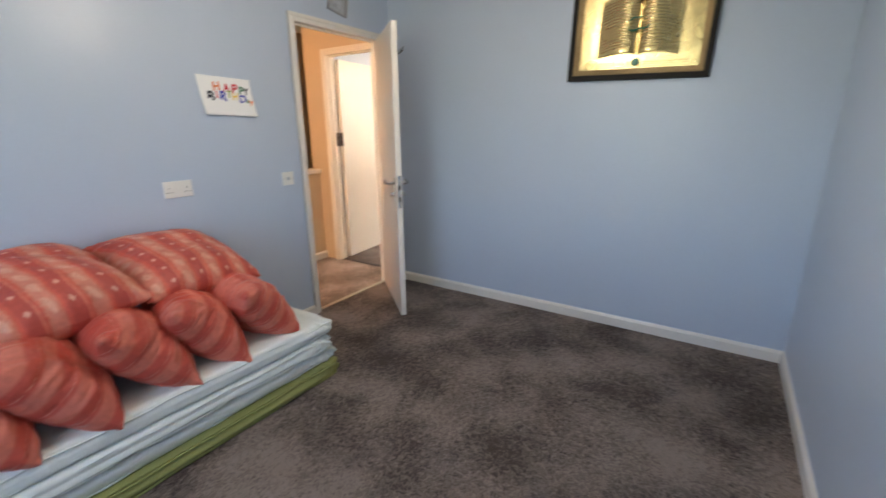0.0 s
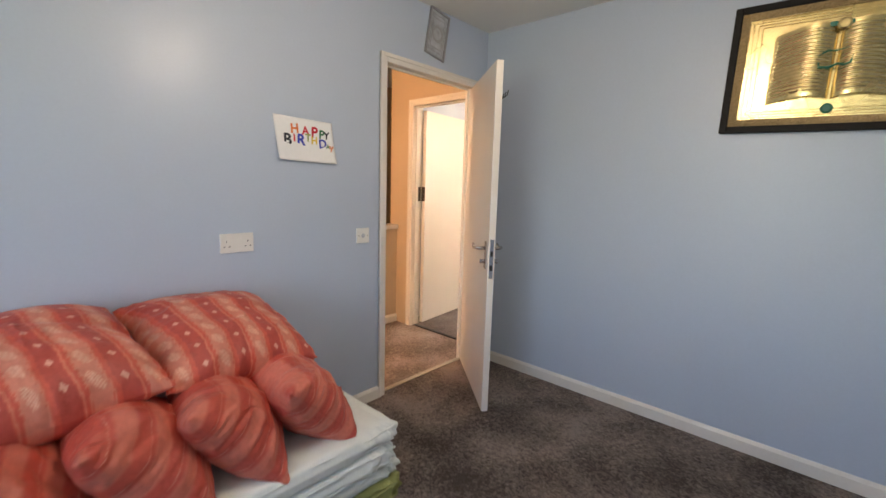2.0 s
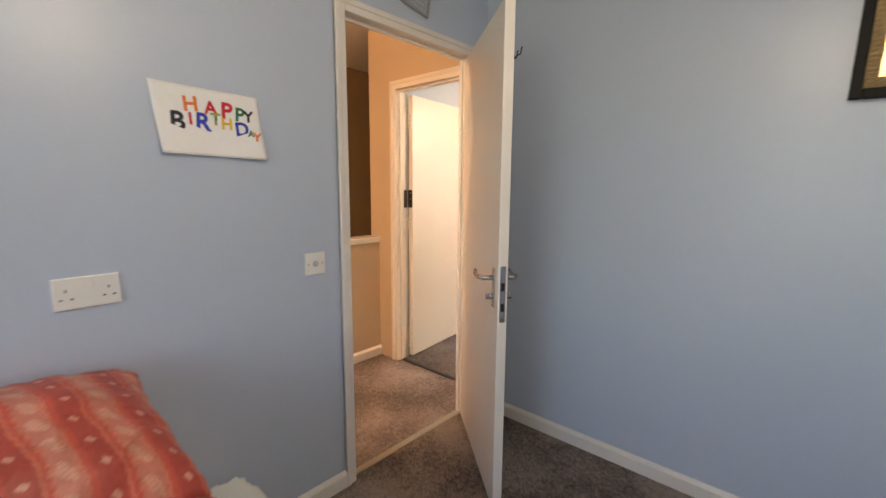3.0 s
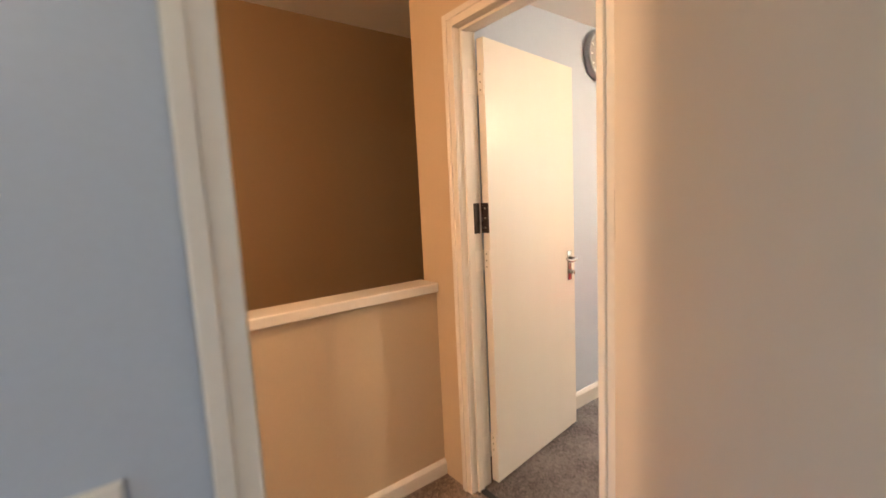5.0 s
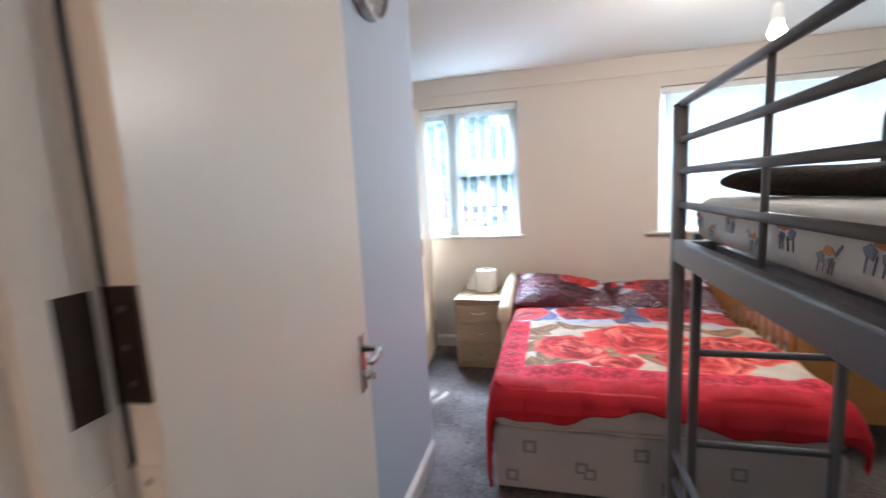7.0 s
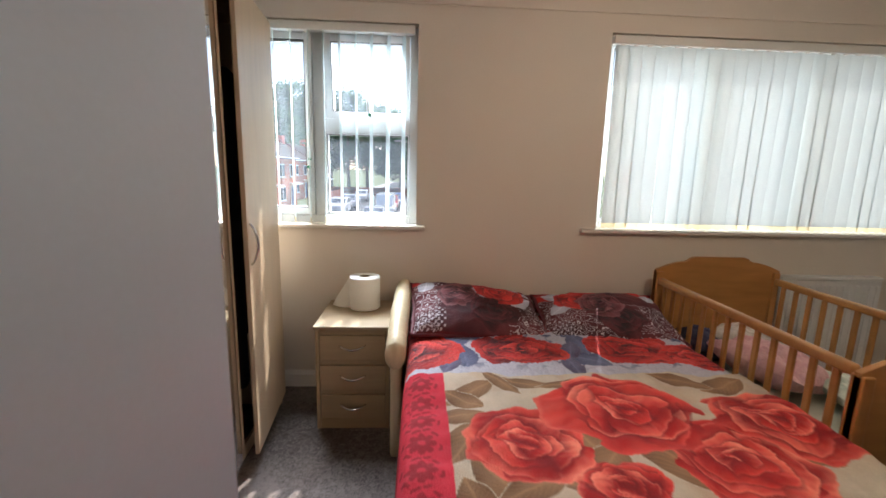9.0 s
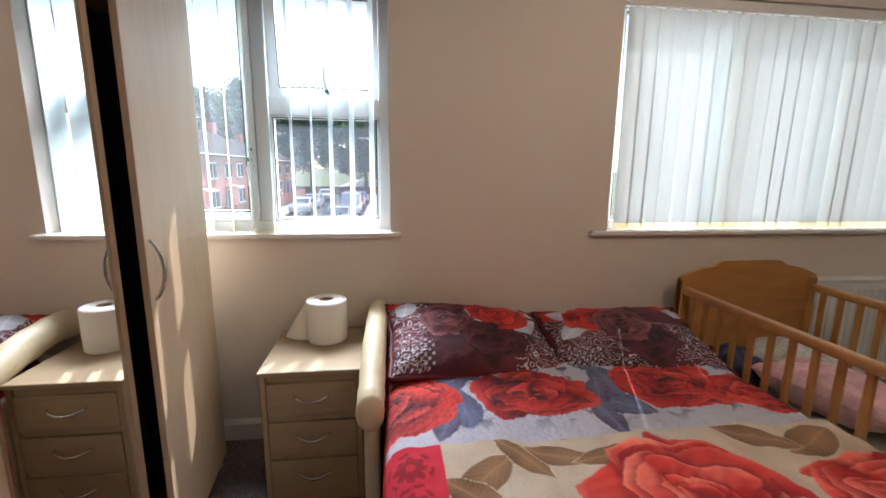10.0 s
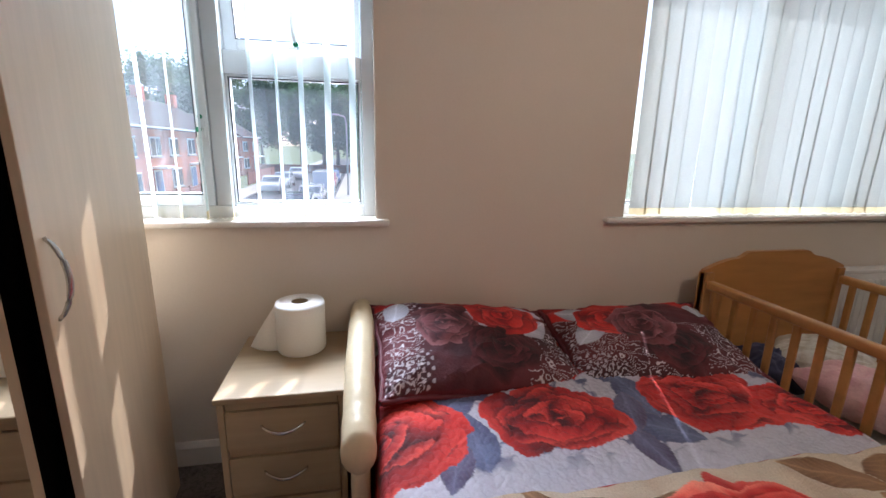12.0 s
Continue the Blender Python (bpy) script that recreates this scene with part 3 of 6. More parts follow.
def stripes(u, v, seed):
    """Terracotta stripes: dark bands with dots, pale bands with leaf shapes, ribbed lines between."""
    base = np.array([0.60, 0.10, 0.06])
    dark = np.array([0.47, 0.075, 0.052])
    pale = np.array([0.63, 0.215, 0.145])
    tan = np.array([0.66, 0.22, 0.14])
    p = (u * 2.6 + 0.21 * seed) % 1.0
    col = np.where((p < 0.34)[..., None], dark, np.where((p < 0.50)[..., None], base, np.where((p < 0.86)[..., None], pale, base)))
    line = (np.abs(p - 0.38) < 0.014) | (np.abs(p - 0.88) < 0.014) | ((np.abs(p - 0.48) < 0.010) & (np.sin(v * 190) > -0.2))
    col = np.where(line[..., None], tan, col)
    q = (v * 3.4 + 0.37 * seed) % 1.0 - 0.5
    dots = (np.abs((p - 0.18) / 0.085) + np.abs(q / 0.17)) < 0.9
    col = np.where(dots[..., None], np.array([0.70, 0.34, 0.26]), col)
    lx, ly = (p - 0.68) / 0.14, q / 0.34
    lf = (np.abs(lx + 0.35 * ly) < 0.75 * np.sqrt(np.clip(1 - ly ** 2, 0, 1))) & (np.sin((ly * 1.6 + lx) * 11) > -0.3)
    return np.where(lf[..., None], np.array([0.74, 0.40, 0.28]), col)


def cushion(name, m, w, d, h, label, category, material, paint, seed, group="", n=84, crease=0.010, edge=0.07, plump=0.5):
    """A stuffed cushion: two bulging faces that meet in a seam, pinched corners, creases running in from them."""
    u, v = np.meshgrid(np.linspace(-1, 1, n), np.linspace(-1, 1, n), indexing="ij")
    ang = np.arctan2(v, u)
    r = np.maximum(np.abs(u), np.abs(v))
    prof = ((1 - np.abs(u) ** 2.2) * (1 - np.abs(v) ** 2.2)) ** plump
    x = u * w / 2 * (1 - edge * (1 - v ** 2)) + 0.004 * ripple(u * 2, v * 4, seed)
    y = v * d / 2 * (1 - edge * (1 - u ** 2)) + 0.004 * ripple(u * 4, v * 2, seed + 1)
    gather = np.sin(ang * 9 + seed + 1.5 * np.sin(ang * 4 + seed)) + 0.7 * np.sin(ang * 19 + 2 * seed) + 0.4 * np.sin(ang * 37 + seed)
    fold = crease * 0.8 * gather * r ** 5 * (1 - r ** 12)
    turn = seed * 1.3
    along, cross_ = u * math.cos(turn) + v * math.sin(turn), v * math.cos(turn) - u * math.sin(turn)
    wander = cross_ * 4.5 + 0.5 * ripple(u * 2.1, v * 2.1, seed + 8)
    wrinkle = (0.5 - np.abs(np.sin(wander)) ** 0.45) * np.clip(ripple(along * 2.4, cross_ * 2.4, seed + 3), 0, 1.3)
    soft = crease * (0.7 * ripple(u * 2.2, v * 2.2, seed + 5) + 1.5 * wrinkle) * (1 - r ** 4)
    pleat = 0.004 * (np.sin(u * 31 + 2 * np.sin(u * 9 + seed)) * np.exp(-((1 - np.abs(v)) / 0.12) ** 2) + np.sin(v * 29 + 2 * np.sin(v * 8 + seed)) * np.exp(-((1 - np.abs(u)) / 0.12) ** 2)) * (r < 0.995)
    soft = soft + pleat
    top = h / 2 * prof + fold + soft
    bot = -h / 2 * prof * 0.9 - fold * 0.6 + soft * 0.5
    parent = thing(name, m.translation, label, category, group)
    M = np.array(m)
    sides = []
    for zz in (top, bot):
        p = np.stack([x, y, zz, np.ones_like(x)], -1) @ M.T
        sides.append(p[..., :3])
    cols = paint(u * w, v * d, seed)
    both = np.concatenate([sides[0], sides[1][::-1]], 0)
    grid_mesh("cover", both, material, np.concatenate([cols, cols[::-1]], 0), parent)
    rim = [(i, 0) for i in range(n)] + [(n - 1, j) for j in range(n)] + [(i, n - 1) for i in range(n - 1, -1, -1)] + [(0, j) for j in range(n - 1, -1, -1)]
    pts = [(sides[0][i, j] + sides[1][i, j]) / 2 for i, j in rim[::3]]
    return parent, pts


def striped(u, v, seed):
    return stripes(u * 2.3 if seed % 2 else v * 2.3, (v if seed % 2 else u) * 2.3, seed)


def across(u, v, seed):
    return stripes((u + 0.16 * v) * 1.4, v * 2.2, seed)


def faint(u, v, seed):
    """Broad pale bands on terracotta with thin ribbed lines."""
    run = u + 0.25 * v
    band = np.clip(0.5 + 1.6 * np.sin(run * 30 + seed), 0, 1)
    thin = np.clip(1 - np.abs(np.sin(run * 15 + seed / 2 + 0.4)) * 14, 0, 1) * (np.sin(v * 420) > -0.3)
    return mix(mix((0.54, 0.088, 0.058), (0.63, 0.175, 0.12), band), (0.72, 0.33, 0.24), 0.8 * thin)


lean = [(-0.800, 0.488, 46, 6), (-1.065, 0.490, 50, -4), (-1.330, 0.500, 48, 3), (-1.60, 0.500, 50, -3), (-1.87, 0.500, 46, 4)]
for i, (x, z, tilt, yaw) in enumerate(lean):
    m = Matrix.Translation((x, -0.445 - 0.012 * i, z)) @ Matrix.Rotation(radians(yaw), 4, "Z") @ Matrix.Rotation(radians(tilt), 4, "Y") @ Matrix.Rotation(radians(7), 4, "X")
    cushion("cushion", m, 0.42 + 0.015 * i, 0.50, 0.27, "terracotta satin cushion leaning in a row on the mattresses", "cushion", CUSH, faint, 3 + 2 * i, "leaning cushions", 140, 0.013, 0.08, 0.44)
m = Matrix.Translation((-1.535, -0.285, 0.735)) @ Matrix.Rotation(radians(7), 4, "Z") @ Matrix.Rotation(radians(13), 4, "X") @ Matrix.Rotation(radians(-3), 4, "Y")
cushion("large_cushion", m, 0.56, 0.57, 0.33, "large striped terracotta cushion lying on the row of cushions", "cushion", CUSH, across, 6, "large cushions", 170, 0.009, 0.07, 0.50)
m = Matrix.Translation((-0.985, -0.235, 0.708)) @ Matrix.Rotation(radians(4), 4, "Z") @ Matrix.Rotation(radians(18), 4, "X") @ Matrix.Rotation(radians(6), 4, "Y")
cushion("large_cushion", m, 0.57, 0.53, 0.28, "large striped terracotta cushion lying on the row of cushions", "cushion", CUSH, across, 8, "large cushions", 170, 0.009, 0.07, 0.50)


# pictures
def hung_frame(name, label, m, w, h, border, depth, frame_mat, inner):
    """A framed picture on a wall, built facing -y about its centre."""
    p = thing(name, m.translation, label, "picture")
    def put(nm, bm, mt, lb="", up=None):
        bm.transform(m)
        return part(nm, bm, mt, up or p, lb)
    bm = None
    a, b = w / 2, h / 2
    for x0, z0, x1, z1 in ((-a, -b, -a + border, b), (a - border, -b, a, b), (-a + border, b - border, a - border, b), (-a + border, -b, a - border, -b + border)):
        bm = box(x0, -depth, z0, x1, 0, z1, 0.004, bm)
    put("frame", bm, frame_mat)
    put("backing", box(-a + border, -0.006, -b + border, a - border, -0.001, b - border), inner)
    return p, put


pm = Matrix.Translation((XB, -1.893, 1.898)) @ Matrix.Rotation(radians(-90), 4, "Z") @ Matrix.Rotation(radians(1.5), 4, "Y")
gp, put = hung_frame("gold_picture", "gold embossed open book picture in a dark frame", pm, 0.79, 0.58, 0.032, 0.030, FRAMEB, GOLD)
bm = None
for x0, z0, x1, z1 in ((-0.363, -0.258, -0.330, 0.258), (0.330, -0.258, 0.363, 0.258), (-0.330, 0.226, 0.330, 0.258), (-0.330, -0.258, 0.330, -0.226)):
    bm = box(x0, -0.022, z0, x1, -0.006, z1, 0.002, bm)
put("inner_moulding", bm, OLDGOLD, "antique gold patterned moulding")
for i in range(34):
    for x in (-0.347, 0.347):
        z = -0.245 + i * 0.0148
        put("bead", box(x - 0.012, -0.026, z - 0.004, x + 0.012, -0.021, z + 0.004, 0.0015, seg=1), OLDGOLD)
for i in range(24):
    for z in (-0.242, 0.242):
        x = -0.32 + i * 0.0278 + (0.006 if i % 3 else 0)
        put("bead", box(x - 0.009, -0.025, z - 0.009, x + 0.009, -0.021, z + 0.009 * (0.4 + 0.6 * (i % 2)), 0.002, seg=1), OLDGOLD)
for s in (0.318, 0.300, 0.282):
    t = s * 0.685
    bm = None
    for x0, z0, x1, z1 in ((-s, -t, -s + 0.006, t), (s - 0.006, -t, s, t), (-s + 0.006, t - 0.006, s - 0.006, t), (-s + 0.006, -t, s - 0.006, -t + 0.006)):
        bm = box(x0, -0.012, z0, x1, -0.006, z1, 0.0015, bm)
    put("embossed_line", bm, GOLD)
# the open book: two bowed pages with ruled lines
for sgn in (-1, 1):
    u, v = np.meshgrid(np.linspace(0, 1, 70), np.linspace(-1, 1, 120), indexing="ij")
    x = sgn * (0.004 + 0.222 * u)
    bow = 0.030 * np.sin(np.pi * np.clip(u, 0, 1) ** 0.62) ** 1.2 + 0.006 * (1 - u)
    lines = 0.0016 * np.sin(v * 60) * (u > 0.08) * (u < 0.93) * (np.abs(v) < 0.9)
    z = v * 0.152 + 0.020 * np.sin(np.pi * u ** 0.8) - 0.012 * u
    p = np.stack([x, -0.007 - bow - lines, z, np.ones_like(x)], -1) @ np.array(pm).T
    grid_mesh("book_page", p[..., :3] if sgn > 0 else p[::-1, :, :3], GOLD, None, gp, "embossed gold book page")
TEAL = plain("green_enamel", (0.01, 0.16, 0.10), 0.3)
put("roundel", lathe([(0.0, 0.006), (0.014, 0.006), (0.020, 0.003), (0.022, 0)], m=Matrix.Translation((0, -0.014, -0.192)) @ Matrix.Rotation(radians(90), 4, "X")), TEAL, "green oval")
put("roundel", lathe([(0.0, 0.010), (0.016, 0.010), (0.024, 0.004), (0.026, 0)], m=Matrix.Translation((0.01, -0.032, 0.150)) @ Matrix.Rotation(radians(90), 4, "X")), GOLD)
for sgn in (-1, 1):
    put("wreath_leaf", lathe([(0.0, 0.004), (0.016, 0.003), (0.018, 0)], m=Matrix.Translation((0.01 + sgn * 0.034, -0.033, 0.155)) @ Matrix.Rotation(radians(90), 4, "X") @ Matrix.Diagonal((1.3, 0.55, 1, 1))), TEAL)
stroke = tube([(-0.055, -0.043, 0.0), (-0.05, -0.044, -0.02), (-0.02, -0.043, -0.026), (0.01, -0.04, -0.012), (0.03, -0.042, -0.02), (0.05, -0.044, -0.012), (0.055, -0.045, 0.02)], [0.002, 0.005, 0.006, 0.004, 0.005, 0.005, 0.002], seg=8)
put("ornament", stroke, TEAL, "dark curved ornament")
put("ornament", tube([(-0.06, -0.044, 0.025), (-0.03, -0.043, 0.045), (0.0, -0.04, 0.042), (0.04, -0.044, 0.05)], [0.001, 0.004, 0.003, 0.001], seg=8), TEAL)

SILVER = mat("silver_frame", (0.42, 0.42, 0.43), 0.4, 0.6, scale=90, var=0.15, bump=0.1)
GREYART = mat("grey_print", (0.45, 0.47, 0.50), 0.5, scale=26, var=0.35, bump=0.0, big=9)
sp, put = hung_frame("small_picture", "small grey framed print above the doorway", Matrix.Translation((0.450, 0.0, 2.252)) @ Matrix.Rotation(radians(10), 4, "Y"), 0.175, 0.285, 0.014, 0.016, SILVER, GREYART)
put("print_ring", lathe([(0.034, 0.002), (0.042, 0.003), (0.050, 0.002)], m=Matrix.Translation((0, -0.006, 0)) @ Matrix.Rotation(radians(90), 4, "X")), SILVER)
for s in (0.05, 0.062):
    bm = None
    for x0, z0, x1, z1 in ((-s, -s * 1.75, -s + 0.003, s * 1.75), (s - 0.003, -s * 1.75, s, s * 1.75), (-s, s * 1.75, s, s * 1.75 + 0.003), (-s, -s * 1.75, s, -s * 1.75 + 0.003)):
        bm = box(x0, -0.008, z0, x1, -0.006, z1, bm=bm)
    put("print_line", bm, SILVER)
back = Matrix.Rotation(radians(180), 4, "Z")
DUSK = mat("dark_print", (0.20, 0.20, 0.20), 0.25, scale=14, var=0.5, bump=0.0, big=5)
for x, w, h, z in ((-0.20, 0.34, 0.44, 1.86), (-0.60, 0.30, 0.44, 1.845)):
    p, put = hung_frame("wall_picture_small", "small print in a narrow gilt-edged dark frame", Matrix.Translation((x, YC, z)) @ back, w, h, 0.03, 0.022, FRAMEB, DUSK)
    a, b = w / 2 - 0.03, h / 2 - 0.03
    bm = None
    for x0, z0, x1, z1 in ((-a, -b, -a + 0.012, b), (a - 0.012, -b, a, b), (-a, b - 0.012, a, b), (-a, -b, a, -b + 0.012)):
        bm = box(x0, -0.02, z0, x1, -0.006, z1, 0.002, bm)
    put("gilt_edge", bm, OLDGOLD)


def text_mesh(body, size):
    cu = bpy.data.curves.new("glyph", "FONT")
    cu.body, cu.size, cu.align_x, cu.align_y, cu.offset = body, size, "CENTER", "CENTER", size * 0.03
    ob = new("glyph", cu)
    me = bpy.data.meshes.new_from_object(ob.evaluated_get(bpy.context.evaluated_depsgraph_get()))
    bpy.data.objects.remove(ob)
    bpy.data.curves.remove(cu)
    return me


# hand-lettered paper sign
def sign_place(x, z, curl=True):
    """Place on the paper's surface, which lifts a little from the wall at its lower corners."""
    d = 0.004 + (0.020 * max(0, (0.10 - z) / 0.2) ** 2 * (0.4 + abs(x) / 0.16)) * 0.7
    return -d


sign = thing("paper_sign", (-0.466, 0, 1.52), "white paper sign with a hand-coloured birthday greeting", "paper sign")
u, v = np.meshgrid(np.linspace(-0.157, 0.157, 24), np.linspace(-0.103, 0.103, 20), indexing="ij")
dd = np.array([[sign_place(a, b) for a, b in zip(r, s)] for r, s in zip(u, v)])
tilt = radians(-1.5)
def sign_xyz(a, b, d):
    skew = 0.012 * b / 0.1
    return -0.466 + a * math.cos(tilt) - b * math.sin(tilt) - skew, d, 1.52 + a * math.sin(tilt) + b * math.cos(tilt)
sx, sy_, sz = sign_xyz(u, v, dd)
grid_mesh("paper", np.stack([sx, sy_, sz], -1), PAPER, None, sign, "", 0.0006)
INK = {"o": (0.80, 0.20, 0.03), "n": (0.03, 0.03, 0.30), "r": (0.62, 0.02, 0.04), "k": (0.02, 0.02, 0.03), "g": (0.02, 0.16, 0.06), "y": (0.80, 0.55, 0.03), "b": (0.03, 0.05, 0.42), "l": (0.35, 0.42, 0.12)}
INKM = {k: plain("felt_pen_" + k, c, 0.7) for k, c in INK.items()}
letters = [("H", -0.055, 0.048, 0.06, "o"), ("A", 0.002, 0.045, 0.055, "r"), ("P", 0.050, 0.042, 0.07, "r"), ("P", 0.090, 0.036, 0.06, "g"), ("Y", 0.118, 0.034, 0.05, "k"),
           ("B", -0.100, -0.008, 0.075, "k"), ("I", -0.062, 0.004, 0.05, "r"), ("R", -0.028, -0.002, 0.072, "b"), ("T", 0.012, 0.012, 0.05, "l"), ("H", 0.045, 0.002, 0.05, "y"), ("D", 0.090, -0.010, 0.06, "b"), ("A", 0.118, -0.020, 0.03, "g"), ("Y", 0.136, -0.032, 0.045, "o")]
for ch, a, b, size, ink in letters:
    me = text_mesh(ch, size)
    me.materials.clear()
    me.materials.append(INKM[ink])
    px, py, pz = sign_xyz(a, b, sign_place(a, b) - 0.0012)
    me.transform(Matrix.Translation((px, py, pz)) @ Matrix.Rotation(radians(90), 4, "X") @ Matrix.Rotation(random.uniform(-0.12, 0.12), 4, "Z"))
    lt = new("letter", me)
    lt.parent = sign
    lt.matrix_parent_inverse = Matrix.Translation(-sign.location)

# sockets and switches
def wall_plate(name, label, x, z, w, h, kind):
    p = thing(name, (x, 0, z), label, kind)
    part("plate", box(x - w / 2, -0.010, z - h / 2, x + w / 2, -0.0005, z + h / 2, 0.003), PLASTIC, p)
    return p


so = wall_plate("double_socket", "white plastic double wall socket with two rocker switches", -0.816, 1.038, 0.146, 0.086, "socket")
for s in (-1, 1):
    cx = -0.816 + s * 0.04
    part("rocker", box(cx - s * 0.020 - 0.006, -0.0135, 1.052, cx - s * 0.020 + 0.006, -0.0095, 1.070, 0.001), PLASTIC, so)
    for dx, dz, w, h in ((0, 0.010, 0.003, 0.008), (-0.011, -0.013, 0.0065, 0.004), (0.011, -0.013, 0.0065, 0.004)):
        part("slot", box(cx + s * 0.006 + dx - w / 2, -0.0104, 1.036 + dz - h / 2, cx + s * 0.006 + dx + w / 2, -0.0099, 1.036 + dz + h / 2), BLACK, so)
sw = wall_plate("light_switch", "white plastic single light switch beside the door", -0.121, 1.025, 0.086, 0.086, "switch")
part("disc", tube([(-0.121, -0.0095, 1.025), (-0.121, -0.0135, 1.025)], [0.0125, 0.0115], seg=24), GREYART, sw, "pale grey round disc")
for s in (-1, 1):
    part("screw", tube([(-0.121 + s * 0.030, -0.0095, 1.025), (-0.121 + s * 0.030, -0.0112, 1.025)], 0.0035, seg=10), BRASS, sw)


def clock(name, label, m, r):
    p = thing(name, m.translation, label, "clock")
    def put(nm, bm, mt, lb="", smooth=True):
        bm.transform(m)
        return part(nm, bm, mt, p, lb, smooth)
    put("case", lathe([(0, 0), (r * 0.97, 0), (r, 0.008), (r, 0.036), (r * 0.96, 0.044), (r * 0.90, 0.044), (r * 0.88, 0.030)], seg=48), SILVER, "brushed silver rim")
    put("dial", lathe([(0, 0.030), (r * 0.885, 0.030)], seg=48), GREYDIAL, "grey dial")
    for k in range(12):
        a = k * math.tau / 12
        b = box(-0.004, r * 0.66, 0.0305, 0.004, r * 0.80, 0.0325)
        b.transform(Matrix.Rotation(-a, 4, "Z"))
        put("hour_mark", b, PLASTIC)
    for a, l, w in ((0.15, 0.45, 0.007), (3.4, 0.62, 0.005)):
        b = box(-w / 2, -0.012, 0.034, w / 2, r * l, 0.0355)
        b.transform(Matrix.Rotation(-a, 4, "Z"))
        put("clock_hand", b, PLASTIC)
    return p


GREYDIAL = mat("grey_dial", (0.30, 0.29, 0.28), 0.4, scale=40, var=0.05, bump=0.0)
wallface = Matrix.Rotation(radians(90), 4, "X")
clock("wall_clock", "round silver-rimmed wall clock high on the blue wall", Matrix.Translation((-0.905, 0.0, 2.215)) @ wallface, 0.125)
clock("wall_clock", "round silver-rimmed wall clock on the pale blue wall", Matrix.Translation((2.345, 1.03, 2.125)) @ wallface, 0.145)


def pendant(name, label, x, y, zc, drop, glow):
    p = thing(name, (x, y, zc), label, "ceiling light")
    part("rose", lathe([(0.0, 0), (0.038, 0), (0.045, 0.012), (0.045, 0.022)], m=Matrix.Translation((x, y, zc - 0.022))), PLASTIC, p, "", True)
    part("flex", tube([(x, y, zc - 0.02), (x, y, zc - drop + 0.12)], 0.0035, seg=8), PLASTIC, p)
    part("holder", lathe([(0.006, 0.13), (0.017, 0.115), (0.018, 0.075), (0.021, 0.072), (0.021, 0.052), (0.0, 0.052)], m=Matrix.Translation((x, y, zc - drop))), PLASTIC, p, "white lamp holder", True)
    b = part("bulb", lathe([(0.0, -0.012), (0.014, -0.009), (0.024, 0.004), (0.027, 0.020), (0.022, 0.038), (0.014, 0.052)], m=Matrix.Translation((x, y, zc - drop))), glow, p, "lit warm bulb", True)
    b.visible_shadow = False
    return p


GLOW = plain("lit_bulb", (1, 0.9, 0.75), 0.3, 0, (1.0, 0.78, 0.48), 14)
pendant("pendant_light", "bare bulb on a short white flex", -0.65, -1.42, Z1, 0.32, GLOW)
pendant("pendant_light", "bare lit bulb in a white holder", 2.95, -0.47, Z2, 0.37, GLOW)
pendant("pendant_light", "bare lit bulb over the landing", -1.15, 0.36, ZH, 0.33, GLOW)
NAVY = plain("blue_cable", (0.01, 0.02, 0.09), 0.4)
cable = [(0.94 - 0.010 * k + 0.012 * math.sin(k * 1.7), -0.02 - 0.016 * k, 0.008 + 0.006 * (k % 3)) for k in range(14)]
solo("cable", tube(cable, 0.006, seg=8), NAVY, "short dark blue cable lying in the corner by the skirting", "cable", smooth=True)

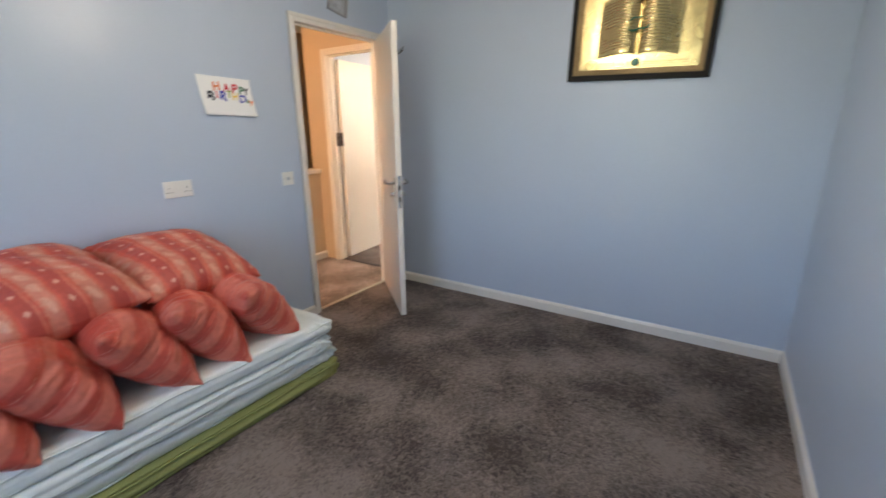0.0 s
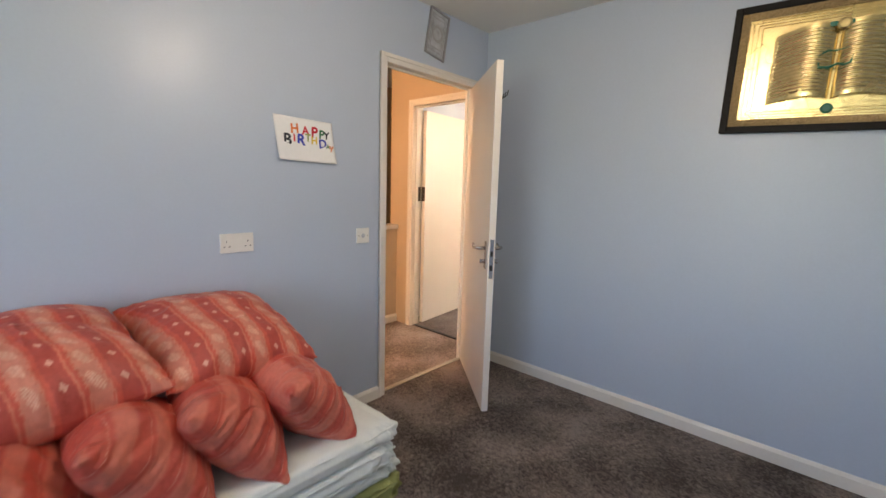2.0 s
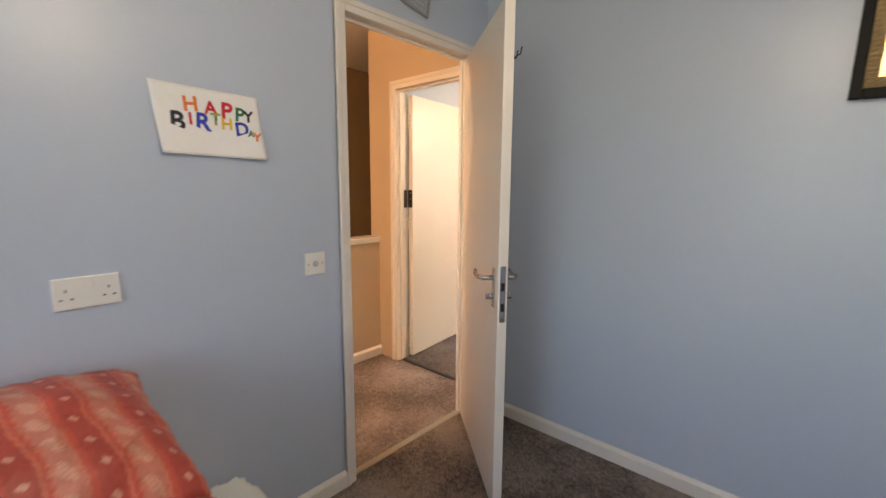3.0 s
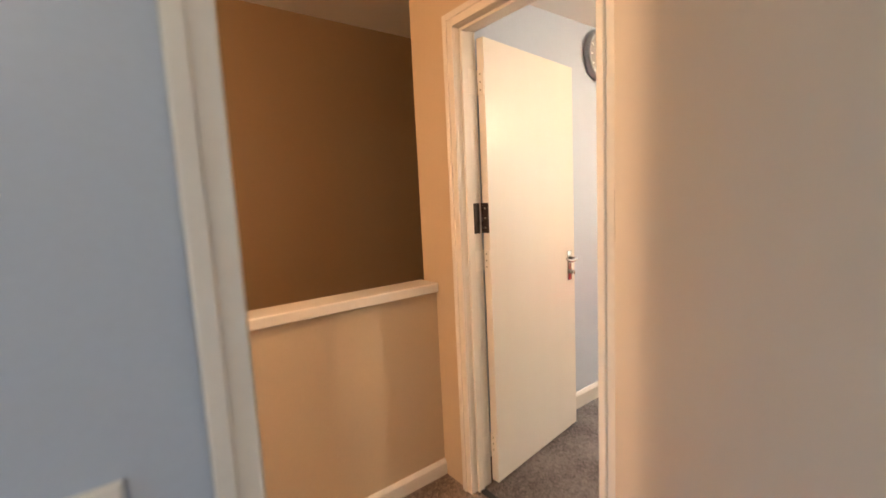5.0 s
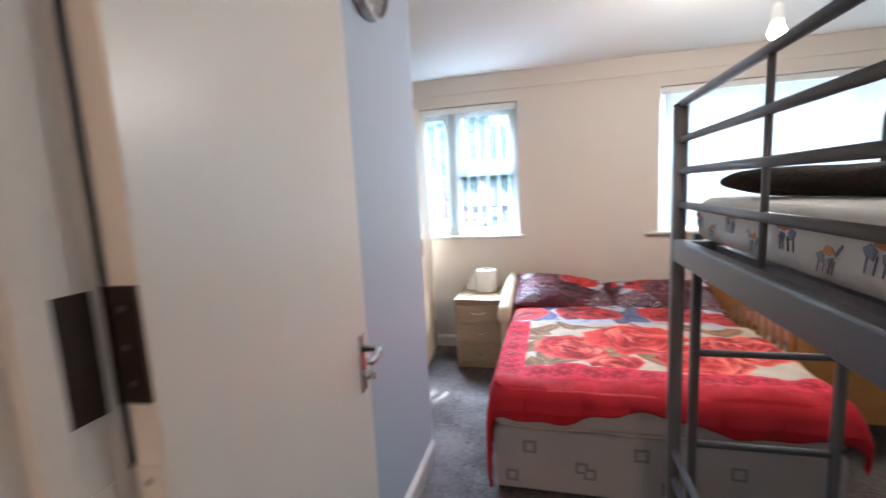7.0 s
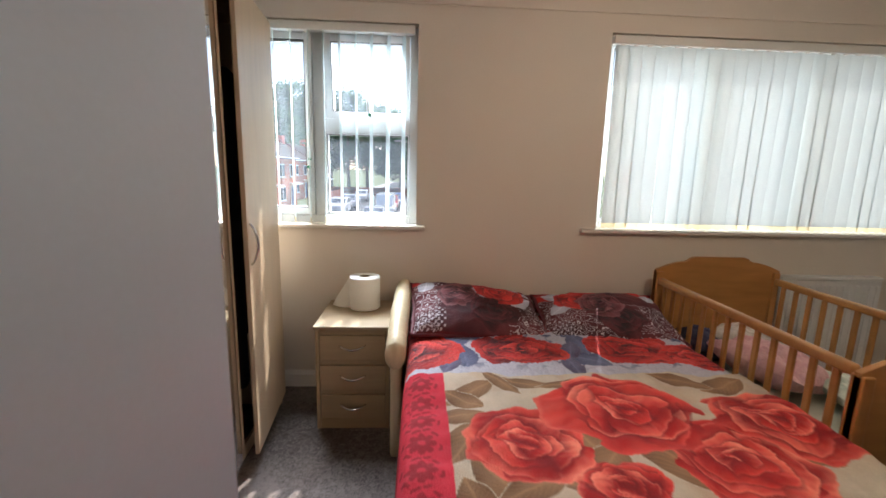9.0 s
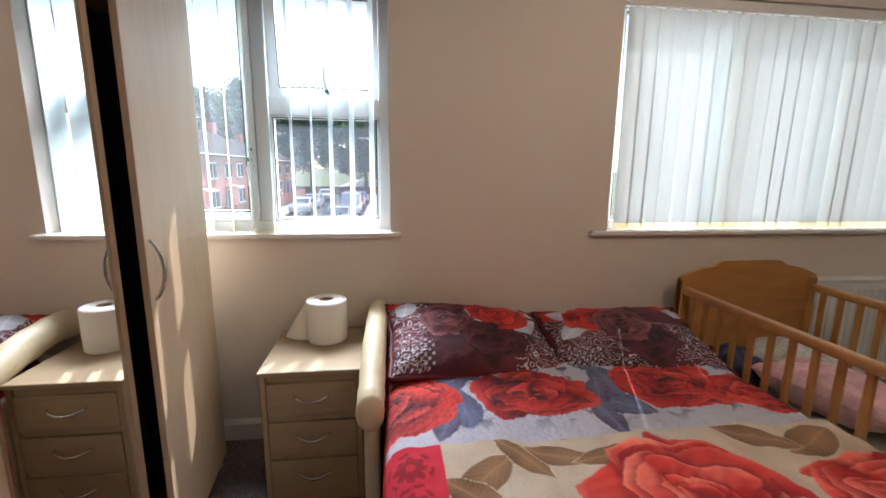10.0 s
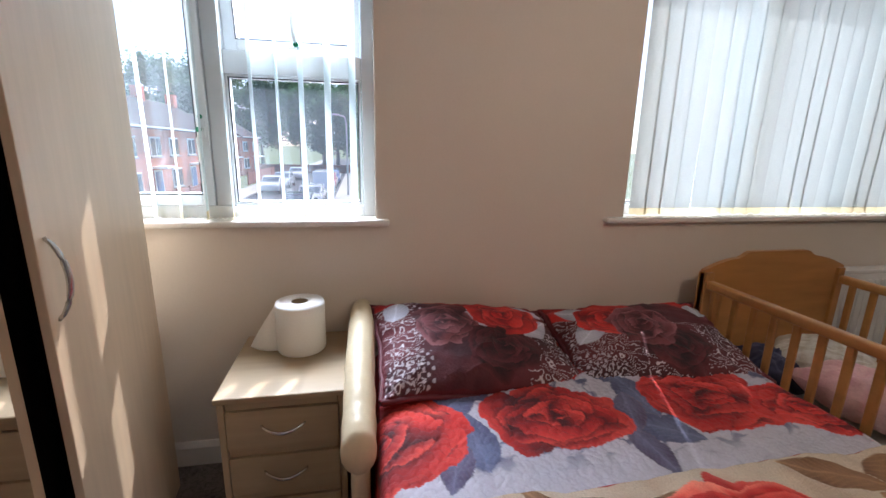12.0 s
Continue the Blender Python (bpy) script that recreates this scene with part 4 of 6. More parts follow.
# ---- second bedroom: windows and blinds ----
def window(name, label, y0, y1, z0, z1, mullions, lights):
    """A white plastic window in its opening: outer frame, mullions, and for each light a sash or fixed pane."""
    w = thing(name, (XW + 0.1, (y0 + y1) / 2, z0), label, "window", kind="structure")
    fx0, fx1, b = XW + 0.075, XW + 0.135, 0.045
    for nm, a0, c0, a1, c1 in (("jamb", y0, z0, y0 + b, z1), ("jamb", y1 - b, z0, y1, z1), ("head", y0 + b, z1 - b, y1 - b, z1), ("bottom_rail", y0 + b, z0, y1 - b, z0 + b)):
        part(nm, box(fx0, a0, c0, fx1, a1, c1, 0.004), UPVC, w)
    for m in mullions:
        part("mullion", box(fx0, m - 0.03, z0 + b, fx1, m + 0.03, z1 - b, 0.004), UPVC, w)
    for a0, c0, a1, c1, sash, tilt in lights:
        s = 0.042 if sash else 0.012
        turn = Matrix.Translation((fx0, 0, c1)) @ Matrix.Rotation(radians(-tilt), 4, "Y") @ Matrix.Translation((-fx0, 0, -c1))
        bm = None
        for q in ((a0, c0, a0 + s, c1), (a1 - s, c0, a1, c1), (a0 + s, c1 - s, a1 - s, c1), (a0 + s, c0, a1 - s, c0 + s)):
            bm = box(fx0 - 0.012 if sash else fx0 + 0.012, q[0], q[1], fx1 - 0.008, q[2], q[3], 0.003, bm)
        bm.transform(turn)
        fr = part("sash" if sash else "bead_frame", bm, UPVC, w)
        g = 0.0035
        bm = None
        for q in ((a0 + s - g, c0 + s - g, a0 + s, c1 - s + g), (a1 - s, c0 + s - g, a1 - s + g, c1 - s + g), (a0 + s, c1 - s, a1 - s, c1 - s + g), (a0 + s, c0 + s - g, a1 - s, c0 + s)):
            bm = box(fx0 - 0.0125 if sash else fx0 + 0.0115, q[0], q[1], fx0 + 0.02, q[2], q[3], bm=bm)
        bm.transform(turn)
        part("gasket", bm, BLACK, fr, "black rubber gasket")
        bm = box(fx0 + 0.022, a0 + s - 0.004, c0 + s - 0.004, fx0 + 0.026, a1 - s + 0.004, c1 - s + 0.004)
        bm.transform(turn)
        gl = part("pane", bm, GLASS, fr, "clear glass")
        gl.visible_shadow = False
    return w


MU = 1.215
w1 = window("window_1", "white plastic window with an open top light", W1A, W1B, WS, WT, [MU],
            [(MU + 0.032, WS + 0.047, W1B - 0.047, WT - 0.047, True, 0), (W1A + 0.047, 1.575, MU - 0.032, WT - 0.047, True, 7), (W1A + 0.047, WS + 0.047, MU - 0.032, 1.495, False, 0)])
part("transom", box(XW + 0.075, W1A + 0.045, 1.495, XW + 0.135, MU - 0.03, 1.573, 0.004), UPVC, w1)
w2 = window("window_2", "wide white plastic window behind closed blinds", W2A, W2B, WS, WT, [-0.95, -1.55],
            [(-0.918, WS + 0.047, W2B - 0.047, WT - 0.047, False, 0), (-1.518, WS + 0.047, -0.982, WT - 0.047, False, 0), (W2A + 0.047, WS + 0.047, -1.582, WT - 0.047, False, 0)])
GREENB = plain("green_button", (0.0, 0.22, 0.10), 0.4)


def espag(y, z, vertical):
    """A window handle: base, arm and green key button."""
    p = part("handle_base", box(XW + 0.055, y - 0.012, z - 0.03, XW + 0.064, y + 0.012, z + 0.03, 0.003) if vertical else box(XW + 0.055, y - 0.03, z - 0.012, XW + 0.064, y + 0.03, z + 0.012, 0.003), UPVC, w1)
    arm = [(XW + 0.055, y, z), (XW + 0.035, y, z), (XW + 0.03, y + 0.004, z - 0.03), (XW + 0.03, y + 0.004, z - 0.11)] if vertical else [(XW + 0.055, y, z), (XW + 0.03, y, z), (XW + 0.025, y + 0.01, z + 0.04), (XW + 0.028, y + 0.012, z + 0.10)]
    part("handle_arm", tube(arm, [0.009, 0.009, 0.008, 0.006], seg=10), UPVC, p, "", True)
    part("key_button", tube([(XW + 0.034, y, z), (XW + 0.022, y, z)], 0.009, seg=12), GREENB, p, "green key button")
    if vertical:
        part("key_button", tube([(XW + 0.055, y, z + 0.045), (XW + 0.048, y, z + 0.045)], 0.008, seg=12), GREENB, p, "green key button")


espag(MU + 0.052, 1.30, True)
espag(0.93, 1.592, False)


def sill(name, y0, y1):
    b = setting(name, box(XW - 0.035, y0, WS - 0.022, XW + 0.075, y1, WS + 0.002, 0.008), GLOSS, "white gloss window board with rounded edge", "window sill")
    return b


sill("window_sill_a", W1A - 0.05, W1B + 0.05)
sill("window_sill_b", W2A - 0.05, W2B + 0.095)


def blind(name, label, y0, y1, spacing, width, angles, stacked):
    b = thing(name, (XW + 0.03, (y0 + y1) / 2, WT), label, "blind")
    part("head_rail", box(XW + 0.008, y0 + 0.01, WT - 0.05, XW + 0.052, y1 - 0.01, WT - 0.006, 0.004), PLASTIC, b, "slim metal head rail")
    n = int((y1 - y0) / spacing)
    lead = (y1 - y0 - n * spacing) / 2
    top, low = WT - 0.0515, WS + 0.035
    for i in range(n):
        y = y0 + lead + spacing * (i + 0.5) + random.uniform(-0.0015, 0.0015) * (1 if stacked else 2.5)
        a = radians(angles + random.uniform(-1, 1) * (1.5 if stacked else 4))
        dx, dy = math.cos(a) * width / 2, math.sin(a) * width / 2
        cx = XW + 0.030
        dz = np.linspace(0, 1, 13)
        u = np.linspace(-1, 1, 7)
        tw = 0.05 * math.sin(i * 2.1)
        pts = np.array([[(cx + dx * s * (1 + tw * t) + (0.0025 if stacked else 0.006) * (1 - s * s) * math.sin(a) + 0.003 * math.sin(t * 3 + 0.4 * i), y + dy * s - 0.006 * (1 - s * s) * math.cos(a) + 0.006 * t * math.sin(i * 1.3), top + (low - top) * t) for s in u] for t in dz])
        sl = grid_mesh("slat", pts, BLIND, None, b)
        hem = pts[-2:, :, :].copy()
        hem[0, :, 2], hem[1, :, 2] = low, low - 0.030
        hem[..., 0] -= 0.0015
        grid_mesh("slat_hem", hem, BLINDHEM, None, sl, "cream weighted hem")
        part("slat_clip", box(cx - 0.006, y - 0.012, top - 0.004, cx + 0.006, y + 0.012, top + 0.03, 0.002, seg=1), PLASTIC, sl)
    chain = [(XW + 0.012, y0 + 0.05 + (y1 - y0 - 0.1) * k / 60, low - 0.022 - 0.012 * abs(math.sin(k * math.pi * 60 / 60 / 2))) for k in range(61)]
    part("bead_chain", tube(chain, 0.0018, seg=6), PLASTIC, b)
    return b


blind("vertical_blind", "open vertical blind with narrow pale slats edge-on", W1A + 0.01, W1B - 0.01, 0.087, 0.085, 16, False)
blind("vertical_blind", "closed pale vertical blind with cream hems", W2A + 0.01, W2B - 0.01, 0.0765, 0.0808, 87.5, True)


# ---- wardrobe ----
WX0, WX1, WY, WH = 2.915, 4.255, 1.375, 1.975
wd = thing("wardrobe", ((WX0 + WX1) / 2, 1.65, 0), "light oak three-door wardrobe with a mirror, one door ajar", "wardrobe")
part("side_panel", box(WX0, WY + 0.02, 0, WX0 + 0.018, 1.93, WH, 0.001), OAK, wd)
part("side_panel", box(WX1 - 0.018, WY + 0.02, 0, WX1, 1.93, WH, 0.001), OAK, wd)
part("divider", box(3.682, WY + 0.022, 0.06, 3.698, 1.92, WH - 0.02), OAK, wd)
part("back_panel", box(WX0 + 0.018, 1.92, 0, WX1 - 0.018, 1.928, WH - 0.018), OAK, wd)
part("top_panel", box(WX0 + 0.018, WY + 0.02, WH - 0.018, WX1 - 0.018, 1.92, WH), OAK, wd)
part("plinth", box(WX0 + 0.018, WY + 0.04, 0, WX1 - 0.018, WY + 0.055, 0.06), OAK, wd)
part("bottom_panel", box(WX0 + 0.018, WY + 0.056, 0.045, 3.681, 1.918, 0.06), OAK, wd)


def bow_handle(up, x, y, z, h, nx=0.0, ny=-1.0, vertical=True, r=0.005):
    """A bowed bar handle with two feet."""
    n = 14
    pts = []
    for k in range(n + 1):
        t = k / n
        out = 0.030 * math.sin(math.pi * t) ** 0.7
        s = (t - 0.5) * h
        pts.append((x + nx * out, y + ny * out, z + s) if vertical else (x + nx * out, y + s, z - 0.012 * math.sin(math.pi * t)))
    rr = [r * (0.8 + 0.5 * math.sin(math.pi * k / n)) for k in range(n + 1)]
    return part("handle", tube(pts, rr, seg=10), CHROME, up, "brushed steel bow handle", True)


dl = part("door", box(WX0 + 0.002, WY, 0.065, 3.293, WY + 0.018, WH - 0.003, 0.002), OAK, wd)
bow_handle(dl, 3.256, WY, 1.0, 0.17)
dm = part("mirror_door", box(3.297, WY, 0.065, 3.694, WY + 0.018, WH - 0.003, 0.002), OAK, wd)
part("mirror", box(3.299, WY - 0.0045, 0.067, 3.662, WY - 0.0005, WH - 0.005, 0.0008, seg=1), MIRROR, dm, "tall mirror panel")
tr = Matrix.Translation((WX1, WY, 0)) @ Matrix.Rotation(radians(5.5), 4, "Z") @ Matrix.Translation((-WX1, -WY, 0))
bm = box(3.718, WY, 0.065, WX1 - 0.002, WY + 0.018, WH - 0.003, 0.002)
bm.transform(tr)
dr = part("door", bm, OAK, wd, "door standing ajar")
hd = bow_handle(dr, 3.748, WY, 0.985, 0.17)
hd.data.transform(tr)
CLOTHES = mat("dark_clothes", (0.02, 0.018, 0.018), 0.9, scale=20, var=0.4, bump=0.3)
for k in range(4):
    gx = 3.78 + 0.105 * k
    hung = solo("hanging_garment", box(gx, 1.48 + 0.02 * (k % 2), 0.45 - 0.12 * (k % 3), gx + 0.075, 1.88, 1.72, 0.03, seg=3), CLOTHES, "dark garment hanging inside the wardrobe", "clothes", "hanging clothes", smooth=True)
    part("hanger", tube([(gx + 0.037, 1.68, 1.715), (gx + 0.037, 1.68, 1.80), (gx + 0.037, 1.70, 1.825), (gx + 0.037, 1.72, 1.81)], 0.003, seg=6), CHROME, hung, "wire hanger hook", True)
bagm = Matrix.Translation((3.98, 1.60, WH + 0.10)) @ Matrix.Rotation(radians(20), 4, "Z")


def bag_paint(u, v, s):
    k = (np.sin(u * 40) * np.sin(v * 34) > 0.55)[..., None]
    return np.where(k, np.array([0.10, 0.14, 0.12]), np.array([0.42, 0.45, 0.43]))


cushion("storage_bag", bagm, 0.42, 0.34, 0.26, "grey soft bag lying on top of the wardrobe", "bag", PRINT, bag_paint, 4, n=50)


# ---- bedside cabinet, paper roll, bolster ----
NX0, NX1, NY0, NY1, NH = 4.0, 4.43, 0.775, 1.152, 0.545
ns = thing("bedside_cabinet", ((NX0 + NX1) / 2, (NY0 + NY1) / 2, 0), "light oak bedside cabinet with three drawers", "bedside cabinet")
part("body", box(NX0 + 0.022, NY0 + 0.008, 0, NX1, NY1 - 0.008, NH - 0.020, 0.001), OAKN, ns)
part("top", box(NX0 - 0.006, NY0, NH - 0.020, NX1, NY1, NH, 0.005), OAKH, ns)
for y0 in (NY0 + 0.008, NY1 - 0.026):
    part("side_edge", box(NX0 + 0.002, y0, 0, NX0 + 0.022, y0 + 0.018, NH - 0.0205, 0.001), OAKN, ns)
part("plinth", box(NX0 + 0.006, NY0 + 0.027, 0, NX0 + 0.0215, NY1 - 0.027, 0.052, 0.001), OAKH, ns)
for i in range(3):
    z0 = 0.056 + i * 0.156
    df = part("drawer_front", box(NX0, NY0 + 0.029, z0, NX0 + 0.0215, NY1 - 0.029, z0 + 0.128, 0.002), OAKH, ns)
    part("drawer_rail", box(NX0 + 0.008, NY0 + 0.029, z0 + 0.130, NX0 + 0.0215, NY1 - 0.029, z0 + 0.153, 0.003), OAKH, ns)
    bow_handle(df, NX0, (NY0 + NY1) / 2, z0 + 0.078, 0.125, -1.0, 0.0, False, 0.0042)
roll = thing("paper_roll", (4.30, 0.94, NH), "large white paper towel roll with a loose sheet", "paper roll")
prof = [(0.030, 0.0), (0.080, 0.0), (0.0835, 0.006), (0.084, 0.168), (0.0815, 0.176), (0.030, 0.177), (0.028, 0.172), (0.028, 0.02), (0.028, 0.0)]
part("roll", lathe(prof, seg=48, m=Matrix.Translation((4.30, 0.94, NH + 0.001))), TISSUE, roll, "", True)
CARD = plain("brown_card", (0.24, 0.17, 0.10), 0.9)
part("core", lathe([(0.0285, 0.176), (0.026, 0.176), (0.026, 0.03), (0.0, 0.03)], m=Matrix.Translation((4.30, 0.94, NH + 0.001))), CARD, roll, "brown card tube", True)
t = np.linspace(0, 1, 18)
edge = np.array([[(4.30 - 0.02 * (1 - a) + 0.03 * a - 0.02 * math.sin(a * 3), 0.94 + 0.080 + 0.10 * a, NH + 0.003 + (0.172 * (1 - a) ** 0.9 - 0.002) * b + 0.001) for b in np.linspace(0, 1, 8)] for a in t])
grid_mesh("loose_sheet", edge, TISSUE, None, roll, "", 0.0006)

bo = thing("headboard_wing", (4.05, 0.735, 0.0), "cream padded leatherette wing of the bed head", "bed wing")
path = [(4.42, 0.725, 0.615), (4.30, 0.728, 0.622), (4.12, 0.734, 0.600), (3.98, 0.738, 0.560), (3.88, 0.740, 0.530), (3.80, 0.742, 0.510), (3.745, 0.743, 0.485)]
n = len(path)
own = bmesh.new()
rings = []
for i in range(41):
    f = i / 40 * (n - 1)
    k = min(int(f), n - 2)
    p = Vector(path[k]).lerp(Vector(path[k + 1]), f - k)
    w_ = (0.046 + 0.0012 * math.sin(i * 0.9)) * (1.0 if i < 36 else (1 - ((i - 36) / 4.3) ** 2) ** 0.5)
    h_ = (0.060 + 0.0025 * math.sin(i * 0.55 + 1)) * (1.0 if i < 36 else (1 - ((i - 36) / 4.3) ** 2) ** 0.5)
    rings.append([own.verts.new(p + Vector((0, w_ * math.cos(a), h_ * math.sin(a) + 0.0014 * math.sin(i * 1.7 + a)))) for a in [q * math.tau / 20 for q in range(20)]])
for s, r in zip(rings, rings[1:]):
    for k in range(20):
        own.faces.new((s[k], s[(k + 1) % 20], r[(k + 1) % 20], r[k]))
own.faces.new(rings[0])
own.faces.new(rings[-1][::-1])
bmesh.ops.recalc_face_normals(own, faces=own.faces)
part("padded_roll", own, CREAM, bo, "", True)
part("padded_side", box(3.765, 0.714, 0.0, 4.42, 0.764, 0.47, 0.018, seg=4), CREAM, bo, "", True)

# ---- double bed ----
BX0, BX1, BY0, BY1 = 2.66, 4.42, -0.66, 0.68
bed = thing("double_bed", (3.5, 0, 0), "double divan bed with patterned grey base", "bed")
part("divan_base", box(BX0, BY0, 0.02, BX1, BY1, 0.315, 0.018, seg=3), DIVAN, bed, "pale grey divan base with square motifs")
MOTIF = plain("grey_motif", (0.28, 0.26, 0.25), 0.85)
for a, z, s in ((0.52, 0.235, 0.030), (0.30, 0.155, 0.026), (0.265, 0.130, 0.026), (0.60, 0.09, 0.028), (0.06, 0.24, 0.03), (-0.05, 0.10, 0.03), (-0.3, 0.2, 0.03)):
    part("motif", box(BX0 - 0.0015, a - s, z - s, BX0 + 0.001, a + s, z + s), MOTIF, bed)
    part("motif", box(BX0 - 0.003, a - s * 0.55, z - s * 0.55, BX0 + 0.001, a + s * 0.55, z + s * 0.55), DIVAN, bed)
MATT = mat("mattress_ticking", (0.56, 0.50, 0.47), 0.8, scale=60, var=0.06, bump=0.3)
bmat = thing("mattress", (3.5, 0, 0.315), "pale quilted mattress on the divan base", "mattress")
part("ticking", box(BX0 - 0.01, BY0, 0.316, BX1, BY1, 0.485, 0.045, seg=5), MATT, bmat, "", True)
for z in (0.335, 0.466):
    pts = [(BX0 - 0.006, BY0 + 0.05 + (BY1 - BY0 - 0.1) * k / 20, z + 0.003 * math.sin(k)) for k in range(21)]
    part("piping", tube(pts, 0.006, seg=8), MATT, bmat, "", True)


def rose(col, x, y, cx, cy, R, dark, mid, light, seed, squash=1.0):
    """Paints a rose: loose overlapping petals with ragged rims, streaks along them and shade between them."""
    g = np.random.default_rng(int(seed * 100) + 7)
    dx, dy = (x - cx) / R, (y - cy) / (R * squash)
    dx, dy = dx + 0.06 * ripple(dx * 2.3, dy * 2.3, seed), dy + 0.06 * ripple(dx * 2.1, dy * 2.5, seed + 4)
    blot = ripple(dx * 2.0, dy * 2.4, seed + 9)
    for rk, n, size in ((0.60, 5, 0.70), (0.44, 4, 0.60), (0.28, 3, 0.50), (0.16, 3, 0.34), (0.07, 3, 0.20)):
        a0 = g.uniform(0, math.tau)
        for k in range(n):
            a = a0 + math.tau * k / n + g.uniform(-0.4, 0.4)
            ca, sa = math.cos(a), math.sin(a)
            rr = rk * g.uniform(0.8, 1.12)
            px, py = dx - rr * ca, dy - rr * sa
            sz = size * g.uniform(0.85, 1.15)
            along, side = (px * ca + py * sa) / (sz * g.uniform(0.55, 0.8)), (-px * sa + py * ca) / (sz * g.uniform(0.85, 1.25))
            th = np.arctan2(side, along)
            wav = 1 + 0.10 * np.sin(3 * th + seed + k) + 0.035 * np.sin(7 * th + 2 * k)
            e = np.hypot(along, side) / wav
            tone = np.clip(g.uniform(0.25, 0.55) + 0.6 * along + 0.05 * np.sin(side * 15 + 2 * np.sin(along * 3) + k) + 0.16 * blot, 0, 1)
            c = mix(dark, mid, tone)
            lit = g.uniform(0.15, 1.0)
            c = mix(c, light, lit * np.clip(0.9 * along + 0.25 * blot + 0.10 * np.sin(side * 22 + k), 0, 1) * np.clip(1.15 - np.abs(side), 0, 1))
            c = mix(c, light, np.clip((e - 0.86) / 0.1, 0, 1) * np.clip(0.1 + along, 0, 1) * lit * 0.7)
            shade = np.clip((1.22 - e) / 0.22, 0, 1) * (e >= 1) * (np.hypot(dx, dy) < 0.9)
            col = mix(col, np.asarray(dark) * 0.8, shade * 0.55)
            col = np.where((e < 1)[..., None], c, col)
    return col


def leaf(col, x, y, cx, cy, L, W, ang, dark, light, edge=0.8):
    ca, sa = math.cos(ang), math.sin(ang)
    a, b = ((x - cx) * ca + (y - cy) * sa) / L, (-(x - cx) * sa + (y - cy) * ca) / W
    inside = (np.abs(a) < 1) & (np.abs(b) < (1 - a ** 2) * (1 - 0.25 * a))
    vein = np.maximum(np.clip(1 - np.abs(b) * 9, 0, 1), 0.55 * np.clip(np.sin((a * 1.2 - np.abs(b) * 0.8) * 26) - 0.35, 0, 1))
    c = mix(light, dark, 0.25 + 0.45 * np.abs(b) + 0.3 * np.sin(a * 4) * 0.5)
    c = mix(c, np.asarray(light) * 1.25, vein * 0.7)
    rim = (1 - a ** 2) * (1 - 0.25 * a) - np.abs(b)
    c = mix(c, (0.80, 0.72, 0.55), np.clip((0.07 - rim) / 0.05, 0, 1) * edge)
    return np.where(inside[..., None], c, col)


def drape(s, t, x_head, x_foot, y_left, y_right, z, seed, wrinkle=0.006, r=0.05):
    """A cloth over the bed: s runs across, t from head to foot, each going over the edges as they are passed."""
    def over(d):
        """Distance past the edge: how far it goes out, and down."""
        a = np.clip(d / r, 0, math.pi / 2)
        return np.where(d <= 0, d, r * np.sin(a)), np.where(d <= 0, 0, r * (1 - np.cos(a)) + np.clip(d - r * math.pi / 2, 0, None))
    ol, dl_ = over(s - (y_left - r))
    orr, dr_ = over((y_right + r) - s)
    of, df_ = over((x_foot + r) - t)
    y = np.where(s > (y_left + y_right) / 2, y_left - r + ol, y_right + r - orr)
    x = x_foot + r - of
    down = dl_ + dr_ + df_
    amp = 1 + 5 * np.clip(down / 0.2, 0, 1)
    zz = z - down + wrinkle * ripple(s * 9, t * 7, seed) * np.where(down > 0.02, 0.2, 1)
    bulge = 0.004 * amp * np.sin(t * 21 + 1.3 * np.sin(t * 7) + seed) * np.clip(down / 0.08, 0, 1)
    y = y + np.where(dl_ > 0.01, np.abs(bulge) * 0.4 + 0.02 * np.clip(dl_, 0, 1), 0) - np.where(dr_ > 0.01, np.abs(bulge) * 0.3, 0)
    foot = 0.020 * np.sin(s * 13 + 1.7 * np.sin(s * 4) + seed) * np.clip(df_ / 0.1, 0, 1)
    return np.stack([x - np.abs(foot) - 0.02 * np.clip(df_ / 0.1, 0, 1), y, zz], -1)


# quilted bedspread
s, t = np.meshgrid(np.linspace(0.98, -0.72, 430), np.linspace(4.30, 3.20, 290), indexing="ij")
PALE, BLUEG, MAROON, RED = (0.50, 0.49, 0.56), (0.09, 0.10, 0.19), (0.16, 0.012, 0.022), (0.55, 0.022, 0.018)
cx_, cy_ = t, s
col = mix(PALE, BLUEG, np.clip(ripple(cx_ * 30 + 2 * ripple(cx_ * 9, cy_ * 9, 1.0), cy_ * 15, 2.0) * 1.6 - 0.5, 0, 1) * np.clip((cx_ - 3.60) / 0.1, 0.08, 1))
swirl = np.abs(np.sin(cx_ * 84 + 2.2 * np.sin(cy_ * 92)) + np.sin(cy_ * 88 + 2.0 * np.sin(cx_ * 80)))
for a, b, sc in ((0.44, 3.76, 7), (-0.08, 3.74, 8), (0.47, 3.92, 6), (-0.12, 3.90, 7)):
    col = leaf(col, cx_, cy_, b, a, 0.13, 0.06, sc * 0.9, (0.05, 0.05, 0.12), (0.15, 0.17, 0.28), 0.08)
    col = leaf(col, cx_, cy_, b - 0.09, a + 0.07, 0.10, 0.045, sc * 0.4, (0.06, 0.03, 0.07), (0.16, 0.16, 0.26), 0.08)
for a, b, R, sd in ((0.18, 3.83, 0.155, 1.0), (0.70, 3.82, 0.19, 2.2), (-0.34, 3.84, 0.16, 3.1), (-0.62, 3.75, 0.12, 0.4)):
    col = rose(col, cx_, cy_, b, a, R, (0.06, 0.003, 0.006), (0.55, 0.014, 0.012), (0.72, 0.075, 0.050), sd, 1.3)
